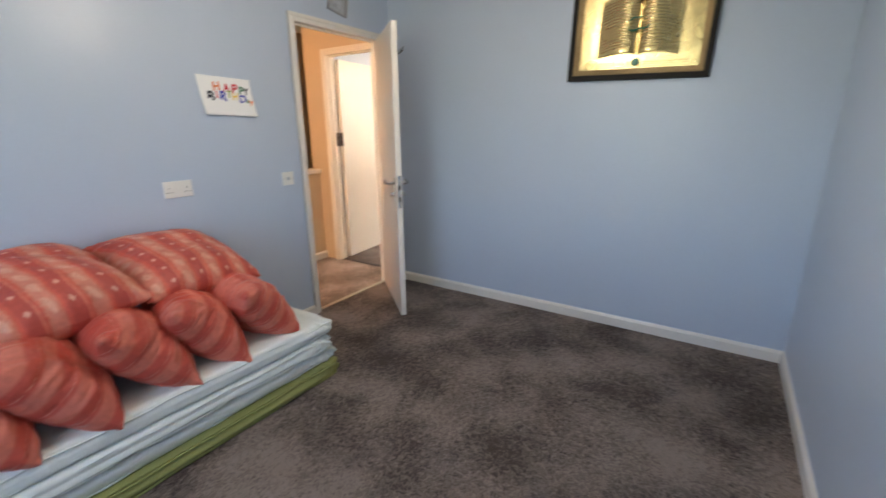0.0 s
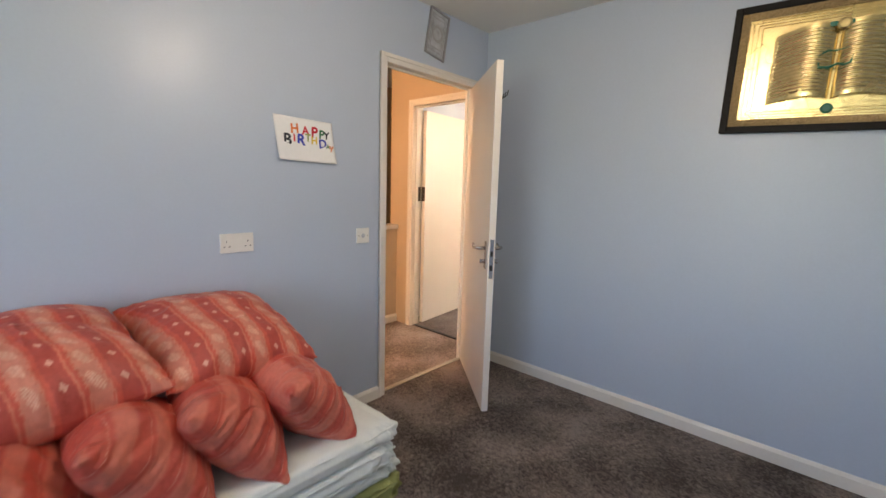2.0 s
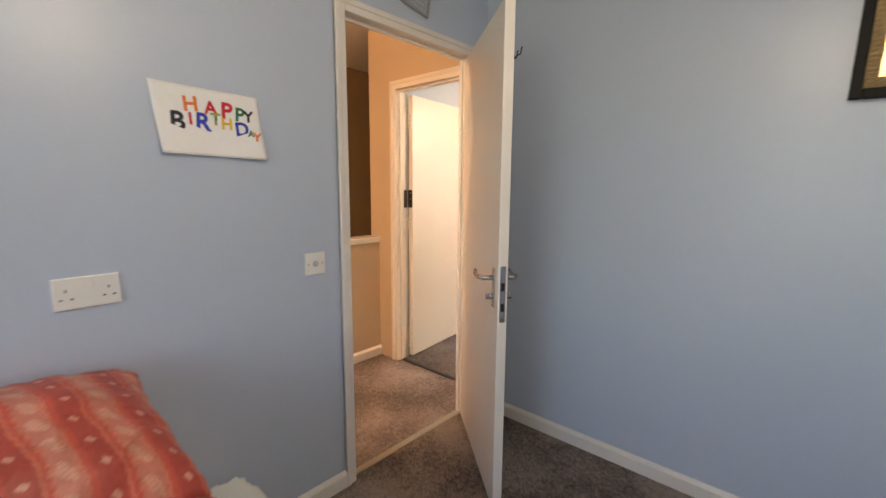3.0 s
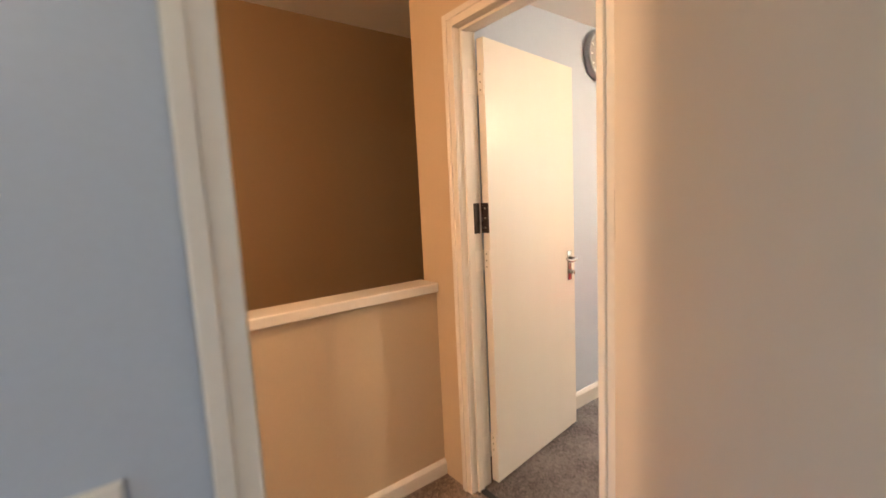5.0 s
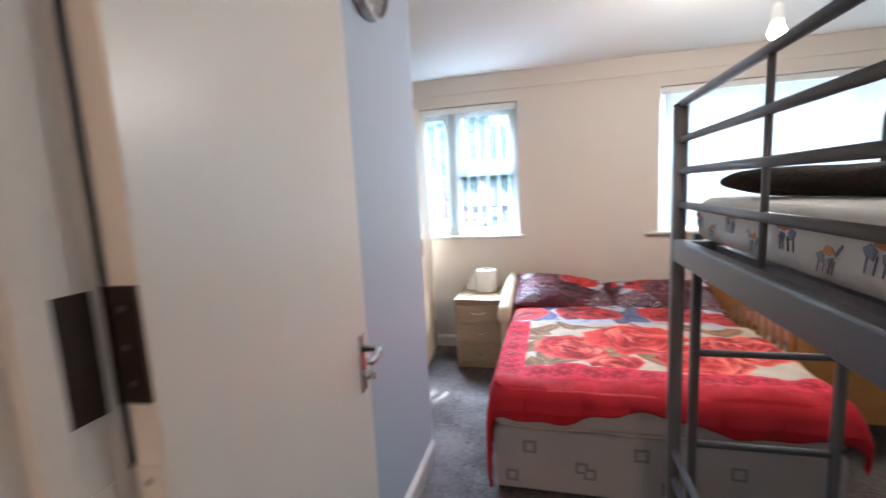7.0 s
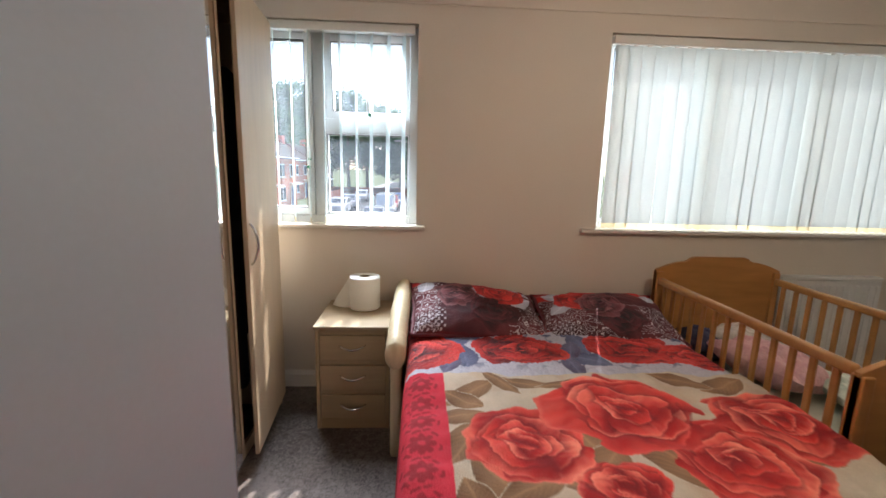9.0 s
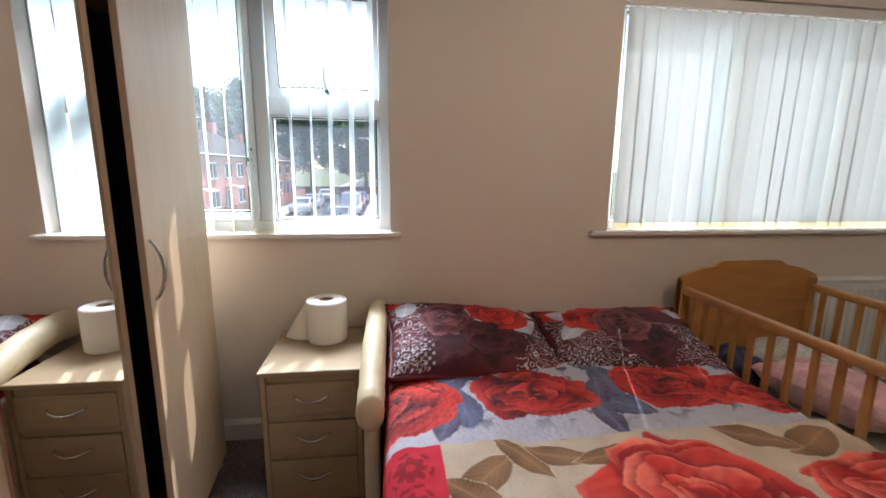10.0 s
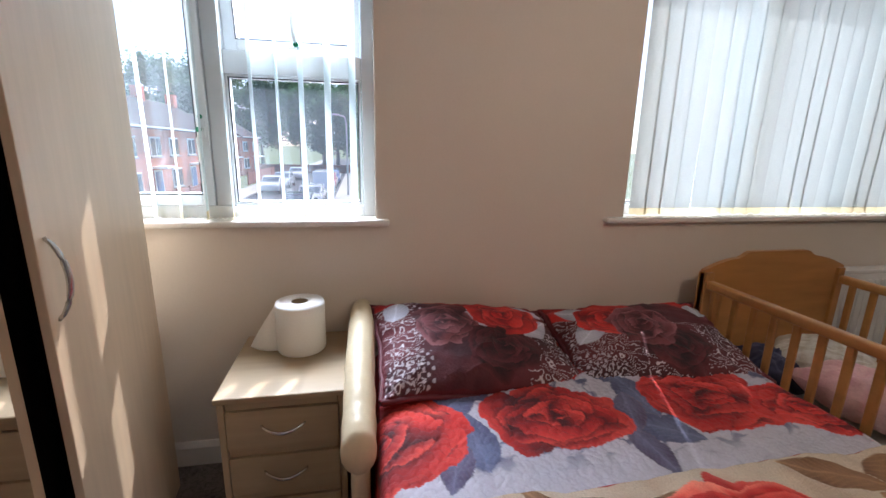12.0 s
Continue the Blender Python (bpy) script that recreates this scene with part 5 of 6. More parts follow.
top_edge = np.clip((cx_ - 4.0) / 0.08 + 0.5 * ripple(cx_ * 12, cy_ * 10, 6), 0, 1)
col = np.where((top_edge > 0.5)[..., None], mix(RED, MAROON, np.clip(0.5 + 0.5 * ripple(cx_ * 20, cy_ * 14, 4), 0, 1)), col)
p = drape(s, t, 4.3, 1.0, BY1 + 0.006, BY0 - 0.012, 0.500, 3.0, 0.004)
p[..., 2] += 0.005 * np.clip(swirl * 1.6, 0, 1)
qs = thing("bedspread", (3.7, 0.0, 0.49), "quilted bedspread printed with red roses on pale blue-grey", "bedspread")
grid_mesh("quilt", p, PRINT, col, qs, "", 0.004)
for row in (p[0, :], p[-1, :]):
    part("bound_edge", tube([tuple(q) for q in row[::6]], 0.005, seg=6), plain("red_binding", (0.20, 0.01, 0.015), 0.7), qs, "dark red bound edge", True)

# plush blanket
s, t = np.meshgrid(np.linspace(1.02, -0.78, 420), np.linspace(3.54, 2.535, 300), indexing="ij")
PINK, ROSE_D, SOLID, CREAMC = (0.66, 0.018, 0.045), (0.36, 0.004, 0.016), (0.50, 0.004, 0.014), (0.60, 0.50, 0.38)
col = np.zeros(s.shape + (3,)) + np.asarray(CREAMC)
col = mix(col, (0.52, 0.36, 0.24), np.clip(0.4 * ripple(t * 12, s * 12, 3), 0, 0.5))
BROWN_D, BROWN_L = (0.10, 0.040, 0.016), (0.38, 0.21, 0.10)
for a, b, L, W, g in ((0.46, 3.40, 0.12, 0.05, 2.2), (0.34, 3.47, 0.11, 0.04, 0.6), (0.24, 3.47, 0.10, 0.05, 1.2), (0.10, 3.44, 0.12, 0.05, 1.7), (0.50, 3.12, 0.12, 0.06, 2.6), (0.44, 2.98, 0.11, 0.06, 0.5), (0.02, 3.30, 0.12, 0.06, 2.9),
                      (-0.06, 3.04, 0.15, 0.08, 0.4), (0.20, 2.95, 0.13, 0.06, 1.6), (-0.22, 2.98, 0.13, 0.06, 2.4), (-0.45, 3.10, 0.14, 0.07, 0.9), (-0.50, 3.45, 0.13, 0.06, 2.0), (-0.35, 3.48, 0.12, 0.05, 1.1), (-0.62, 3.28, 0.12, 0.06, 2.7),
                      (0.52, 3.25, 0.10, 0.05, 1.8), (0.49, 3.36, 0.09, 0.045, 0.9), (0.14, 3.14, 0.12, 0.06, 0.2), (0.12, 3.02, 0.11, 0.06, 2.5), (0.36, 2.92, 0.11, 0.055, 2.0), (0.50, 2.90, 0.08, 0.05, 0.3), (-0.14, 3.10, 0.11, 0.06, 1.3)):
    col = leaf(col, t, s, b, a, L, W, g, BROWN_D, BROWN_L)
for a, b, R, sd in ((-0.26, 3.03, 0.17, 3.0), (-0.53, 3.22, 0.18, 4.1), (0.12, 2.93, 0.10, 5.3), (0.325, 3.12, 0.165, 0.6), (-0.045, 3.29, 0.20, 2.0)):
    col = rose(col, t, s, b, a, R, (0.26, 0.002, 0.005), (0.74, 0.016, 0.012), (0.95, 0.30, 0.20), sd, 1.15)
border = np.maximum((s - 0.545) / 0.02, (2.865 - t) / 0.02)
pat = np.zeros_like(s)
for k in range(12):
    for fy, fx in ((0.63, 3.46 - 0.115 * k), (0.60 - 0.118 * k, 2.80)):
        dx, dy = t - fx, s - fy
        r, th = np.hypot(dx, dy), np.arctan2(dy, dx)
        pat = np.maximum(pat, ((r < 0.044 * (0.62 + 0.38 * np.abs(np.cos(4 * th)))) & (r > 0.011)).astype(float))
        pat = np.maximum(pat, ((np.abs(r - 0.056) < 0.005) & (np.sin(6 * th) > 0.2)).astype(float))
bcol = mix(PINK, ROSE_D, pat)
plainc = np.maximum((s - 0.70) / 0.01, (2.735 - t) / 0.01)
bcol = np.where((plainc > 0)[..., None], mix(SOLID, (0.30, 0.002, 0.01), np.clip(0.25 * ripple(t * 18, s * 15, 8), 0, 0.5)), bcol)
col = np.where((border > 0)[..., None], bcol, col)
lift = 0.055 * (0.5 + 0.5 * np.cos((s - 0.05) * 4.2)) + 0.022 * np.sin(s * 9 + 1.0) + 0.008 * np.sin(s * 31)
hang = t + lift * np.clip((2.80 - t) / 0.26, 0, 1)
out_ = s - (0.035 * (0.5 + 0.5 * np.sin(t * 7.5)) + 0.006 * np.sin(t * 33)) * np.clip((s - 0.78) / 0.24, 0, 1)
p = drape(out_, hang, 3.54, BX0 - 0.005, BY1 + 0.004, BY0 - 0.03, 0.520, 1.0, 0.009, 0.06)
bl = thing("blanket", (3.1, 0.0, 0.51), "plush red blanket printed with coral roses and brown leaves", "blanket")
grid_mesh("plush", p, BLANKET, col, bl, "", 0.010)
HEMR = plain("red_hem", (0.40, 0.004, 0.014), 0.8)
for row in (p[0, :], p[-1, :], p[:, 0], p[:, -1]):
    part("rolled_hem", tube([tuple(q) for q in row[::7]], 0.007, seg=6), HEMR, bl, "red rolled hem", True)


def pillow_paint(u, v, seed):
    """Print: mauve and red roses, pale leaves and curling white lines on dark plum."""
    u, v = u / 2, v / 2
    f = 1 if seed == 1 else -1
    col = mix((0.045, 0.008, 0.014), (0.13, 0.022, 0.030), np.clip(0.45 + 0.5 * ripple(u * 8, v * 8, seed), 0, 1))
    field = ripple(u * 15, v * 15, seed + 2) + 1.3 * ripple(u * 7, v * 7, seed + 5)
    curl = np.abs((field * 2.2) % 1.0 - 0.5) < 0.085
    where_ = (u < -0.23) | ((u > 0.12) & (v < 0.02)) | ((seed != 1) & (v < 0.02))
    col = np.where((curl & where_)[..., None], np.array([0.58, 0.52, 0.55]), col)
    dots = (np.sin(u * 190) * np.sin(v * 190) > 0.45) & (u < -0.20) & (ripple(u * 9, v * 9, 3) > 0)
    col = np.where(dots[..., None], np.array([0.46, 0.40, 0.44]), col)
    top = v + 0.05 * np.sin(u * 11 + seed) > 0.15
    col = np.where(top[..., None], mix((0.18, 0.006, 0.010), (0.58, 0.018, 0.016), np.clip(0.5 + 0.5 * ripple(u * 12, v * 14, seed + 1), 0, 1)), col)
    col = rose(col, u, v, 0.06, -0.10, 0.135, (0.012, 0.003, 0.005), (0.075, 0.008, 0.013), (0.13, 0.022, 0.03), seed + 2, 0.8)
    for a, b, L, W, g in ((0.01, 0.05, 0.075, 0.05, 2.4), (0.24, 0.02, 0.09, 0.05, 0.7), (0.25, 0.15, 0.075, 0.045, 2.7), (-0.29, 0.14, 0.07, 0.045, 1.2)):
        col = leaf(col, u, v, a * f, b, L, W, g, (0.24, 0.26, 0.36), (0.66, 0.68, 0.76), 0.1)
    col = rose(col, u, v, 0.125 * f, 0.085, 0.135, (0.12, 0.004, 0.008), (0.62, 0.018, 0.016), (0.74, 0.08, 0.055), seed + 1, 0.85)
    col = rose(col, u, v, -0.135 * f if seed == 1 else -0.02, 0.02, 0.115, (0.035, 0.006, 0.011), (0.17, 0.030, 0.040), (0.32, 0.13, 0.14), seed, 0.95)
    edge = np.maximum(np.abs(u) / np.abs(u).max(), np.abs(v) / np.abs(v).max())
    return np.where((edge > 0.975)[..., None], np.array([0.10, 0.008, 0.014]), col)


for x, y, z, yaw, w, seed, roll_ in ((4.185, 0.330, 0.553, -87, 0.73, 1, -7), (4.175, -0.355, 0.528, -94, 0.70, 4, 2)):
    m = Matrix.Translation((x, y, z)) @ Matrix.Rotation(radians(yaw), 4, "Z") @ Matrix.Rotation(radians(15), 4, "X") @ Matrix.Rotation(radians(-roll_), 4, "Y")
    pr, rim = cushion("pillow", m, w, 0.47, 0.22 if seed == 1 else 0.19, "quilted pillow printed with dark red roses", "pillow", PRINT, pillow_paint, seed, "pillows on the bed", 200, 0.010, 0.06, 0.50)
    part("piping", tube([tuple(q) for q in rim] + [tuple(rim[0])], 0.0095, seg=8), plain("maroon_piping", (0.10, 0.006, 0.014), 0.6), pr, "maroon piped edge", True)


# ---- cot ----
CX0, CX1, CY0, CY1 = 3.17, 4.325, -1.43, -0.70
cot = thing("cot", (3.75, -1.06, 0), "honey pine baby's cot with barred sides", "cot")


def cot_end(x, top, label):
    pts = []
    for k in range(41):
        q = k / 40 * 2 - 1
        a = abs(q)
        z = top - (0 if a < 0.40 else 0.028 * (1 - math.cos(min(1, (a - 0.40) / 0.16) * math.pi)) / 2 + (0.048 * max(0.0, (a - 0.56) / 0.44) ** 1.6))
        pts.append((q * (CY1 - CY0) / 2, z))
    pts = [(-(CY1 - CY0) / 2, 0.20)] + pts + [((CY1 - CY0) / 2, 0.20)]
    m = Matrix.Translation((x, (CY0 + CY1) / 2, 0)) @ Matrix.Rotation(radians(90), 4, "Z")
    e = part("end_panel", extrude_outline(pts, 0.022, m=m), PINE, cot, label)
    for y in (CY0 + 0.02, CY1 - 0.02):
        part("leg", box(x - 0.034, y - 0.020, 0, x + 0.012, y + 0.020, top - 0.085, 0.005), PINE, cot)
    return e


cot_end(CX1, 0.855, "shaped pine head panel")
cot_end(CX0, 0.80, "shaped pine foot panel")
part("panel_rail", box(CX0 - 0.010, CY0 + 0.04, 0.44, CX0 + 0.012, CY1 - 0.04, 0.475, 0.004), PINE, cot)
for y in (CY0 + 0.02, CY1 - 0.02):
    part("top_rail", box(CX0 + 0.012, y - 0.017, 0.700, CX1 - 0.034, y + 0.017, 0.737, 0.009, seg=3), PINE, cot, "", True)
    part("bottom_rail", box(CX0 + 0.012, y - 0.014, 0.24, CX1 - 0.034, y + 0.014, 0.28, 0.006), PINE, cot)
    for k in range(13):
        x = CX0 + 0.07 + k * (CX1 - CX0 - 0.16) / 12
        part("bar", box(x - 0.014, y - 0.007, 0.279, x + 0.014, y + 0.007, 0.702, 0.004, seg=1), PINE, cot)
COTM = mat("cot_sheet", (0.55, 0.58, 0.50), 0.8, scale=30, var=0.12, bump=0.3)
cm = thing("cot_mattress", (3.75, -1.06, 0.28), "pale patterned cot mattress", "mattress")
part("cover", box(CX0 + 0.03, CY0 + 0.045, 0.27, CX1 - 0.045, CY1 - 0.045, 0.36, 0.03, seg=4), COTM, cm, "", True)
part("base_board", box(CX0 + 0.013, CY0 + 0.036, 0.245, CX1 - 0.036, CY1 - 0.036, 0.268), PINE, cm)


def flat_paint(c1, c2):
    return lambda u, v, seed: mix(c1, c2, np.clip(0.5 + 0.5 * ripple(u * 30, v * 30, seed), 0, 1))


for nm, lb, x, y, z, w, d, h, rot, c1, c2, sd in (
        ("pink_cushion", "soft pink cushion lying in the cot", 3.78, -0.98, 0.455, 0.46, 0.26, 0.19, 15, (0.62, 0.34, 0.36), (0.70, 0.44, 0.44), 2),
        ("baby_blanket", "crumpled pale blanket bundled in the cot", 4.10, -1.15, 0.435, 0.36, 0.42, 0.17, 40, (0.42, 0.38, 0.30), (0.60, 0.58, 0.52), 5),
        ("baby_blanket", "crumpled pale blanket bundled in the cot", 3.52, -1.20, 0.42, 0.46, 0.34, 0.12, -10, (0.44, 0.52, 0.44), (0.62, 0.66, 0.56), 7),
        ("dark_cushion", "small dark blue cushion in the cot", 4.08, -0.86, 0.43, 0.26, 0.2, 0.15, -20, (0.03, 0.03, 0.07), (0.05, 0.05, 0.10), 9)):
    m = Matrix.Translation((x, y, z)) @ Matrix.Rotation(radians(rot), 4, "Z") @ Matrix.Rotation(radians(12), 4, "X")
    cushion(nm, m, w, d, h, lb, "cushion" if "cushion" in nm else "blanket", PRINT, flat_paint(c1, c2), sd, n=50, crease=0.016)

# radiator
rad = thing("radiator", (4.40, -1.86, 0.12), "white panel radiator under the window", "radiator")
part("panel", box(4.375, -2.16, 0.14, 4.395, -1.52, 0.71, 0.006), UPVC, rad)
for k in range(15):
    y = -2.13 + k * 0.042
    part("rib", box(4.368, y - 0.012, 0.17, 4.376, y + 0.012, 0.68, 0.004, seg=1), UPVC, rad)
part("top_grille", box(4.372, -2.16, 0.712, 4.44, -1.52, 0.730, 0.003), UPVC, rad)
for y in (-2.16, -1.545):
    part("bracket", box(4.3955, y, 0.2, 4.4495, y + 0.025, 0.6), UPVC, rad)

# ---- bunk bed ----
KX0, KX1, KY0, KY1 = 1.235, 2.058, -1.86, 0.10
bunk = thing("bunk_bed", (1.65, -0.9, 0), "dark grey tubular metal bunk bed", "bunk bed")
for x, y in ((KX0, KY1), (KX1, KY1), (KX0, KY0), (KX1, KY0)):
    b = part("post", box(x - 0.015, y - 0.015, 0.0, x + 0.015, y + 0.015, 1.555, 0.004, seg=3), BUNKM, bunk, "", True)
    part("post_cap", box(x - 0.016, y - 0.016, 1.5555, x + 0.016, y + 0.016, 1.562, 0.003), BLACK, b, "black plastic cap")
for y in (KY1, KY0):
    for z in (1.56, 1.475, 1.40, 1.318):
        if z > 1.5:
            part("end_rail", tube([(KX0, y, z), (KX1, y, z)], 0.0092), BUNKM, bunk, "", True)
        else:
            part("end_rail", tube([(KX0 + 0.014, y, z), (KX1 - 0.014, y, z)], 0.0086), BUNKM, bunk, "", True)
    part("end_upright", tube([(1.612, y, 1.24), (1.612, y, 1.555)], 0.0055), BUNKM, bunk, "", True)
    part("end_beam", box(KX0 + 0.015, y - 0.014, 1.176, KX1 - 0.015, y + 0.014, 1.232, 0.004), BUNKM, bunk)
    for z in (0.655, 0.575, 0.495):
        part("low_end_rail", tube([(KX0 + 0.014, y, z), (KX1 - 0.014, y, z)], 0.0086), BUNKM, bunk, "", True)
    part("low_end_beam", box(KX0 + 0.015, y - 0.014, 0.27, KX1 - 0.015, y + 0.014, 0.33, 0.004), BUNKM, bunk)
for x in (KX0, KX1):
    for z in (1.170, 0.27):
        part("side_beam", box(x - 0.014, KY0 + 0.015, z, x + 0.014, KY1 - 0.015, z + 0.056, 0.004), BUNKM, bunk)
for k in range(12):
    y = KY1 - 0.1 - k * 0.16
    part("cross_slat", box(KX0 + 0.014, y - 0.02, 1.195, KX1 - 0.014, y + 0.02, 1.215), BUNKM, bunk)
for x in (KX0, KX1):
    y0, y1, z0, z1, r = -0.32, -1.75, 1.39, 1.548, 0.05
    loop = [(x, y0, 1.235), (x, y0, z1 - r)] + [(x, y0 - r * (1 - math.cos(a)), z1 - r + r * math.sin(a)) for a in (0.4, 0.8, 1.2, 1.57)] + [(x, y1 + r, z1)] + [(x, y1 + r * (1 - math.sin(a)), z1 - r + r * math.cos(a)) for a in (0.4, 0.8, 1.2, 1.57)] + [(x, y1, 1.235)]
    part("guard_rail", tube(loop, 0.0125), BUNKM, bunk, "bent tube guard rail", True)
    part("guard_bar", tube([(x, y0, z0), (x, y1, z0)], 0.010), BUNKM, bunk, "", True)
for y in (0.045, -0.285):
    part("ladder_side", box(KX1 + 0.018, y - 0.010, 0.0, KX1 + 0.040, y + 0.012, 1.24, 0.004), BUNKM, bunk, "", True)
for z in (0.14, 0.40, 0.66, 0.92, 1.17):
    part("rung", tube([(KX1 + 0.029, 0.036, z), (KX1 + 0.029, -0.276, z)], 0.0095), BUNKM, bunk, "ladder rung", True)


BUNKS = mat("white_printed_sheet", (0.70, 0.69, 0.66), 0.75, scale=14, var=0.07, bump=0.4, big=6)
bm_ = thing("bunk_mattress", (1.65, -0.88, 1.235), "white mattress sheet printed with orange and blue-grey motifs", "mattress")
part("sheet", box(KX0 + 0.025, KY0 + 0.03, 1.233, KX1 - 0.03, KY1 - 0.025, 1.335, 0.035, seg=5), BUNKS, bm_, "", True)
INKD, INKO = plain("blue_grey_print_ink", (0.26, 0.30, 0.38), 0.8), plain("orange_print_ink", (0.60, 0.27, 0.12), 0.8)


def beast(x, z, s, flip):
    """A small sketched motif printed on the sheet's end."""
    y = KY1 - 0.0245
    def blob(pts, ink):
        part("print", extrude_outline([(x + flip * a * s, z + b * s) for a, b in pts], 0.0012, m=Matrix.Translation((0, y, 0))), ink, bm_)
    blob([(-0.22, 0.10), (-0.05, 0.30), (0.22, 0.26), (0.34, 0.10), (0.10, 0.02)], INKO)
    blob([(-0.50, 0.02), (-0.30, 0.12), (-0.10, 0.0), (-0.20, -0.22), (-0.42, -0.12)], INKD)
    blob([(0.05, -0.05), (0.28, 0.0), (0.20, -0.30), (0.08, -0.22)], INKD)
    for a in (-0.38, -0.12, 0.14, 0.30):
        blob([(a, -0.10), (a + 0.045, -0.10), (a - 0.03, -0.50), (a - 0.06, -0.48)], INKD)
    blob([(0.34, 0.12), (0.62, 0.40), (0.66, 0.34), (0.40, 0.04)], INKD)


for x, z, s, f in ((1.98, 1.288, 0.045, 1), (1.90, 1.270, 0.035, -1), (1.80, 1.298, 0.05, -1), (1.70, 1.272, 0.04, 1), (1.60, 1.296, 0.055, 1), (1.50, 1.276, 0.045, -1), (1.41, 1.295, 0.055, -1), (1.32, 1.278, 0.045, 1)):
    beast(x, z, s, f)
rb = thing("rolled_blanket", (1.65, -0.2, 1.34), "dark brown rolled fleece blanket on the top bunk", "blanket")
FLEECE = mat("dark_brown_fleece", (0.035, 0.024, 0.020), 0.95, scale=90, var=0.3, bump=0.7)
own = bmesh.new()
rings = []
for i in range(30):
    f = i / 29
    x = 1.36 + f * 0.55
    e = min(1.0, 0.75 + 6 * f, 0.75 + 6 * (1 - f))
    rings.append([own.verts.new((x, -0.42 + 0.42 * f + e * (0.075 + 0.008 * math.sin(i * 0.9)) * math.cos(a), 1.366 + 0.004 * math.sin(i * 0.5) + e * (0.028 + 0.003 * math.sin(i * 0.7 + 3 * a)) * math.sin(a))) for a in [q * math.tau / 18 for q in range(18)]])
for s_, r_ in zip(rings, rings[1:]):
    for k in range(18):
        own.faces.new((s_[k], s_[(k + 1) % 18], r_[(k + 1) % 18], r_[k]))
own.faces.new(rings[0])
own.faces.new(rings[-1][::-1])
bmesh.ops.recalc_face_normals(own, faces=own.faces)
part("roll", own, FLEECE, rb, "", True)
m = Matrix.Translation((1.56, -0.72, 1.372)) @ Matrix.Rotation(radians(10), 4, "Z")
cushion("folded_blanket", m, 0.50, 0.45, 0.09, "tan fleece blanket folded on the top bunk", "blanket", PRINT, flat_paint((0.20, 0.13, 0.09), (0.32, 0.22, 0.15)), 6, n=50)

# ---- stairs beside the landing ----
st = thing("staircase", (0.6, 1.6, -0.2), "carpeted stairs going down beside the half wall", "stairs", kind="structure")
for k in range(12):
    part("step", box(0.15 + 0.225 * k, 1.166, -0.19 * (k + 1) - 0.19, 0.15 + 0.225 * (k + 1), 2.079, -0.19 * (k + 1), 0.008), CARPET2, st)
hr = thing("handrail", (0.06, 2.03, 0.93), "white painted wall handrail going down the stairs", "handrail")
part("rail", tube([(0.03, 2.025, 0.97), (0.10, 2.025, 0.93), (1.6, 2.025, -0.33)], 0.024, seg=14), GLOSS, hr, "", True)
for k in range(3):
    x = 0.20 + 0.5 * k
    z = 0.93 - (x - 0.10) * 0.84
    part("bracket", tube([(x, 2.079, z - 0.05), (x, 2.04, z - 0.05), (x, 2.027, z - 0.015)], 0.007, seg=8), DARKM, hr)
sb = thing("stair_cupboard", (-0.3, 1.8, 0), "boxed-in ledge at the stair head, shade in its beige colour", "ledge")
# ledge takes the darkened stairwell beige, shade included
part("front", box(-1.6, 1.62, 0, 0.10, 2.078, 0.72, 0.004), STAIRSHADE, sb)
part("top_board", box(-1.6, 1.605, 0.7205, 0.108, 2.078, 0.732, 0.003), STAIRSHADE, sb)
part("edge_bead", box(0.108, 1.605, 0.7205, 0.117, 2.078, 0.7315, 0.003), GLOSS, sb, "thin white edge bead")

# ---- outside: street seen through the window ----
G = -2.75
ASPHALT = mat("asphalt", (0.075, 0.077, 0.082), 0.95, spec=0.1, scale=6, var=0.15, bump=0.1, big=0.3)
PAVING = mat("paving", (0.32, 0.31, 0.29), 0.9, scale=4, var=0.12, bump=0.1, big=0.4)
GRASS = mat("grass_ground", (0.09, 0.12, 0.04), 0.95, scale=3, var=0.3, bump=0.1, big=0.2)
BARK = mat("bark", (0.10, 0.075, 0.055), 0.95, scale=5, var=0.3, bump=0.5)
ROOFT = mat("concrete_roof_tile", (0.075, 0.066, 0.066), 0.95, scale=5, var=0.25, bump=0.3, big=0.5, spec=0.05)
WGLASS = plain("house_window_glass", (0.08, 0.10, 0.12), 0.08)
DOORB = plain("blue_house_door", (0.06, 0.12, 0.30), 0.4)


def brick_wall(name, c1, c2, mortar):
    m = bpy.data.materials.new(name)
    m.use_nodes = True
    n, nt = m.node_tree.nodes, m.node_tree
    co, bt, mp = n.new("ShaderNodeTexCoord"), n.new("ShaderNodeTexBrick"), n.new("ShaderNodeMapping")
    mp.inputs["Rotation"].default_value = (radians(90), 0, 0)
    bt.inputs["Color1"].default_value, bt.inputs["Color2"].default_value, bt.inputs["Mortar"].default_value = (*c1, 1), (*c2, 1), (*mortar, 1)
    bt.inputs["Scale"].default_value, bt.inputs["Brick Width"].default_value, bt.inputs["Row Height"].default_value, bt.inputs["Mortar Size"].default_value = 1.0, 0.225, 0.075, 0.008
    nt.links.new(co.outputs["Object"], mp.inputs["Vector"])
    nt.links.new(mp.outputs[0], bt.inputs["Vector"])
    nt.links.new(bt.outputs["Color"], n["Principled BSDF"].inputs["Base Color"])
    n["Principled BSDF"].inputs["Roughness"].default_value = 0.9
    return m


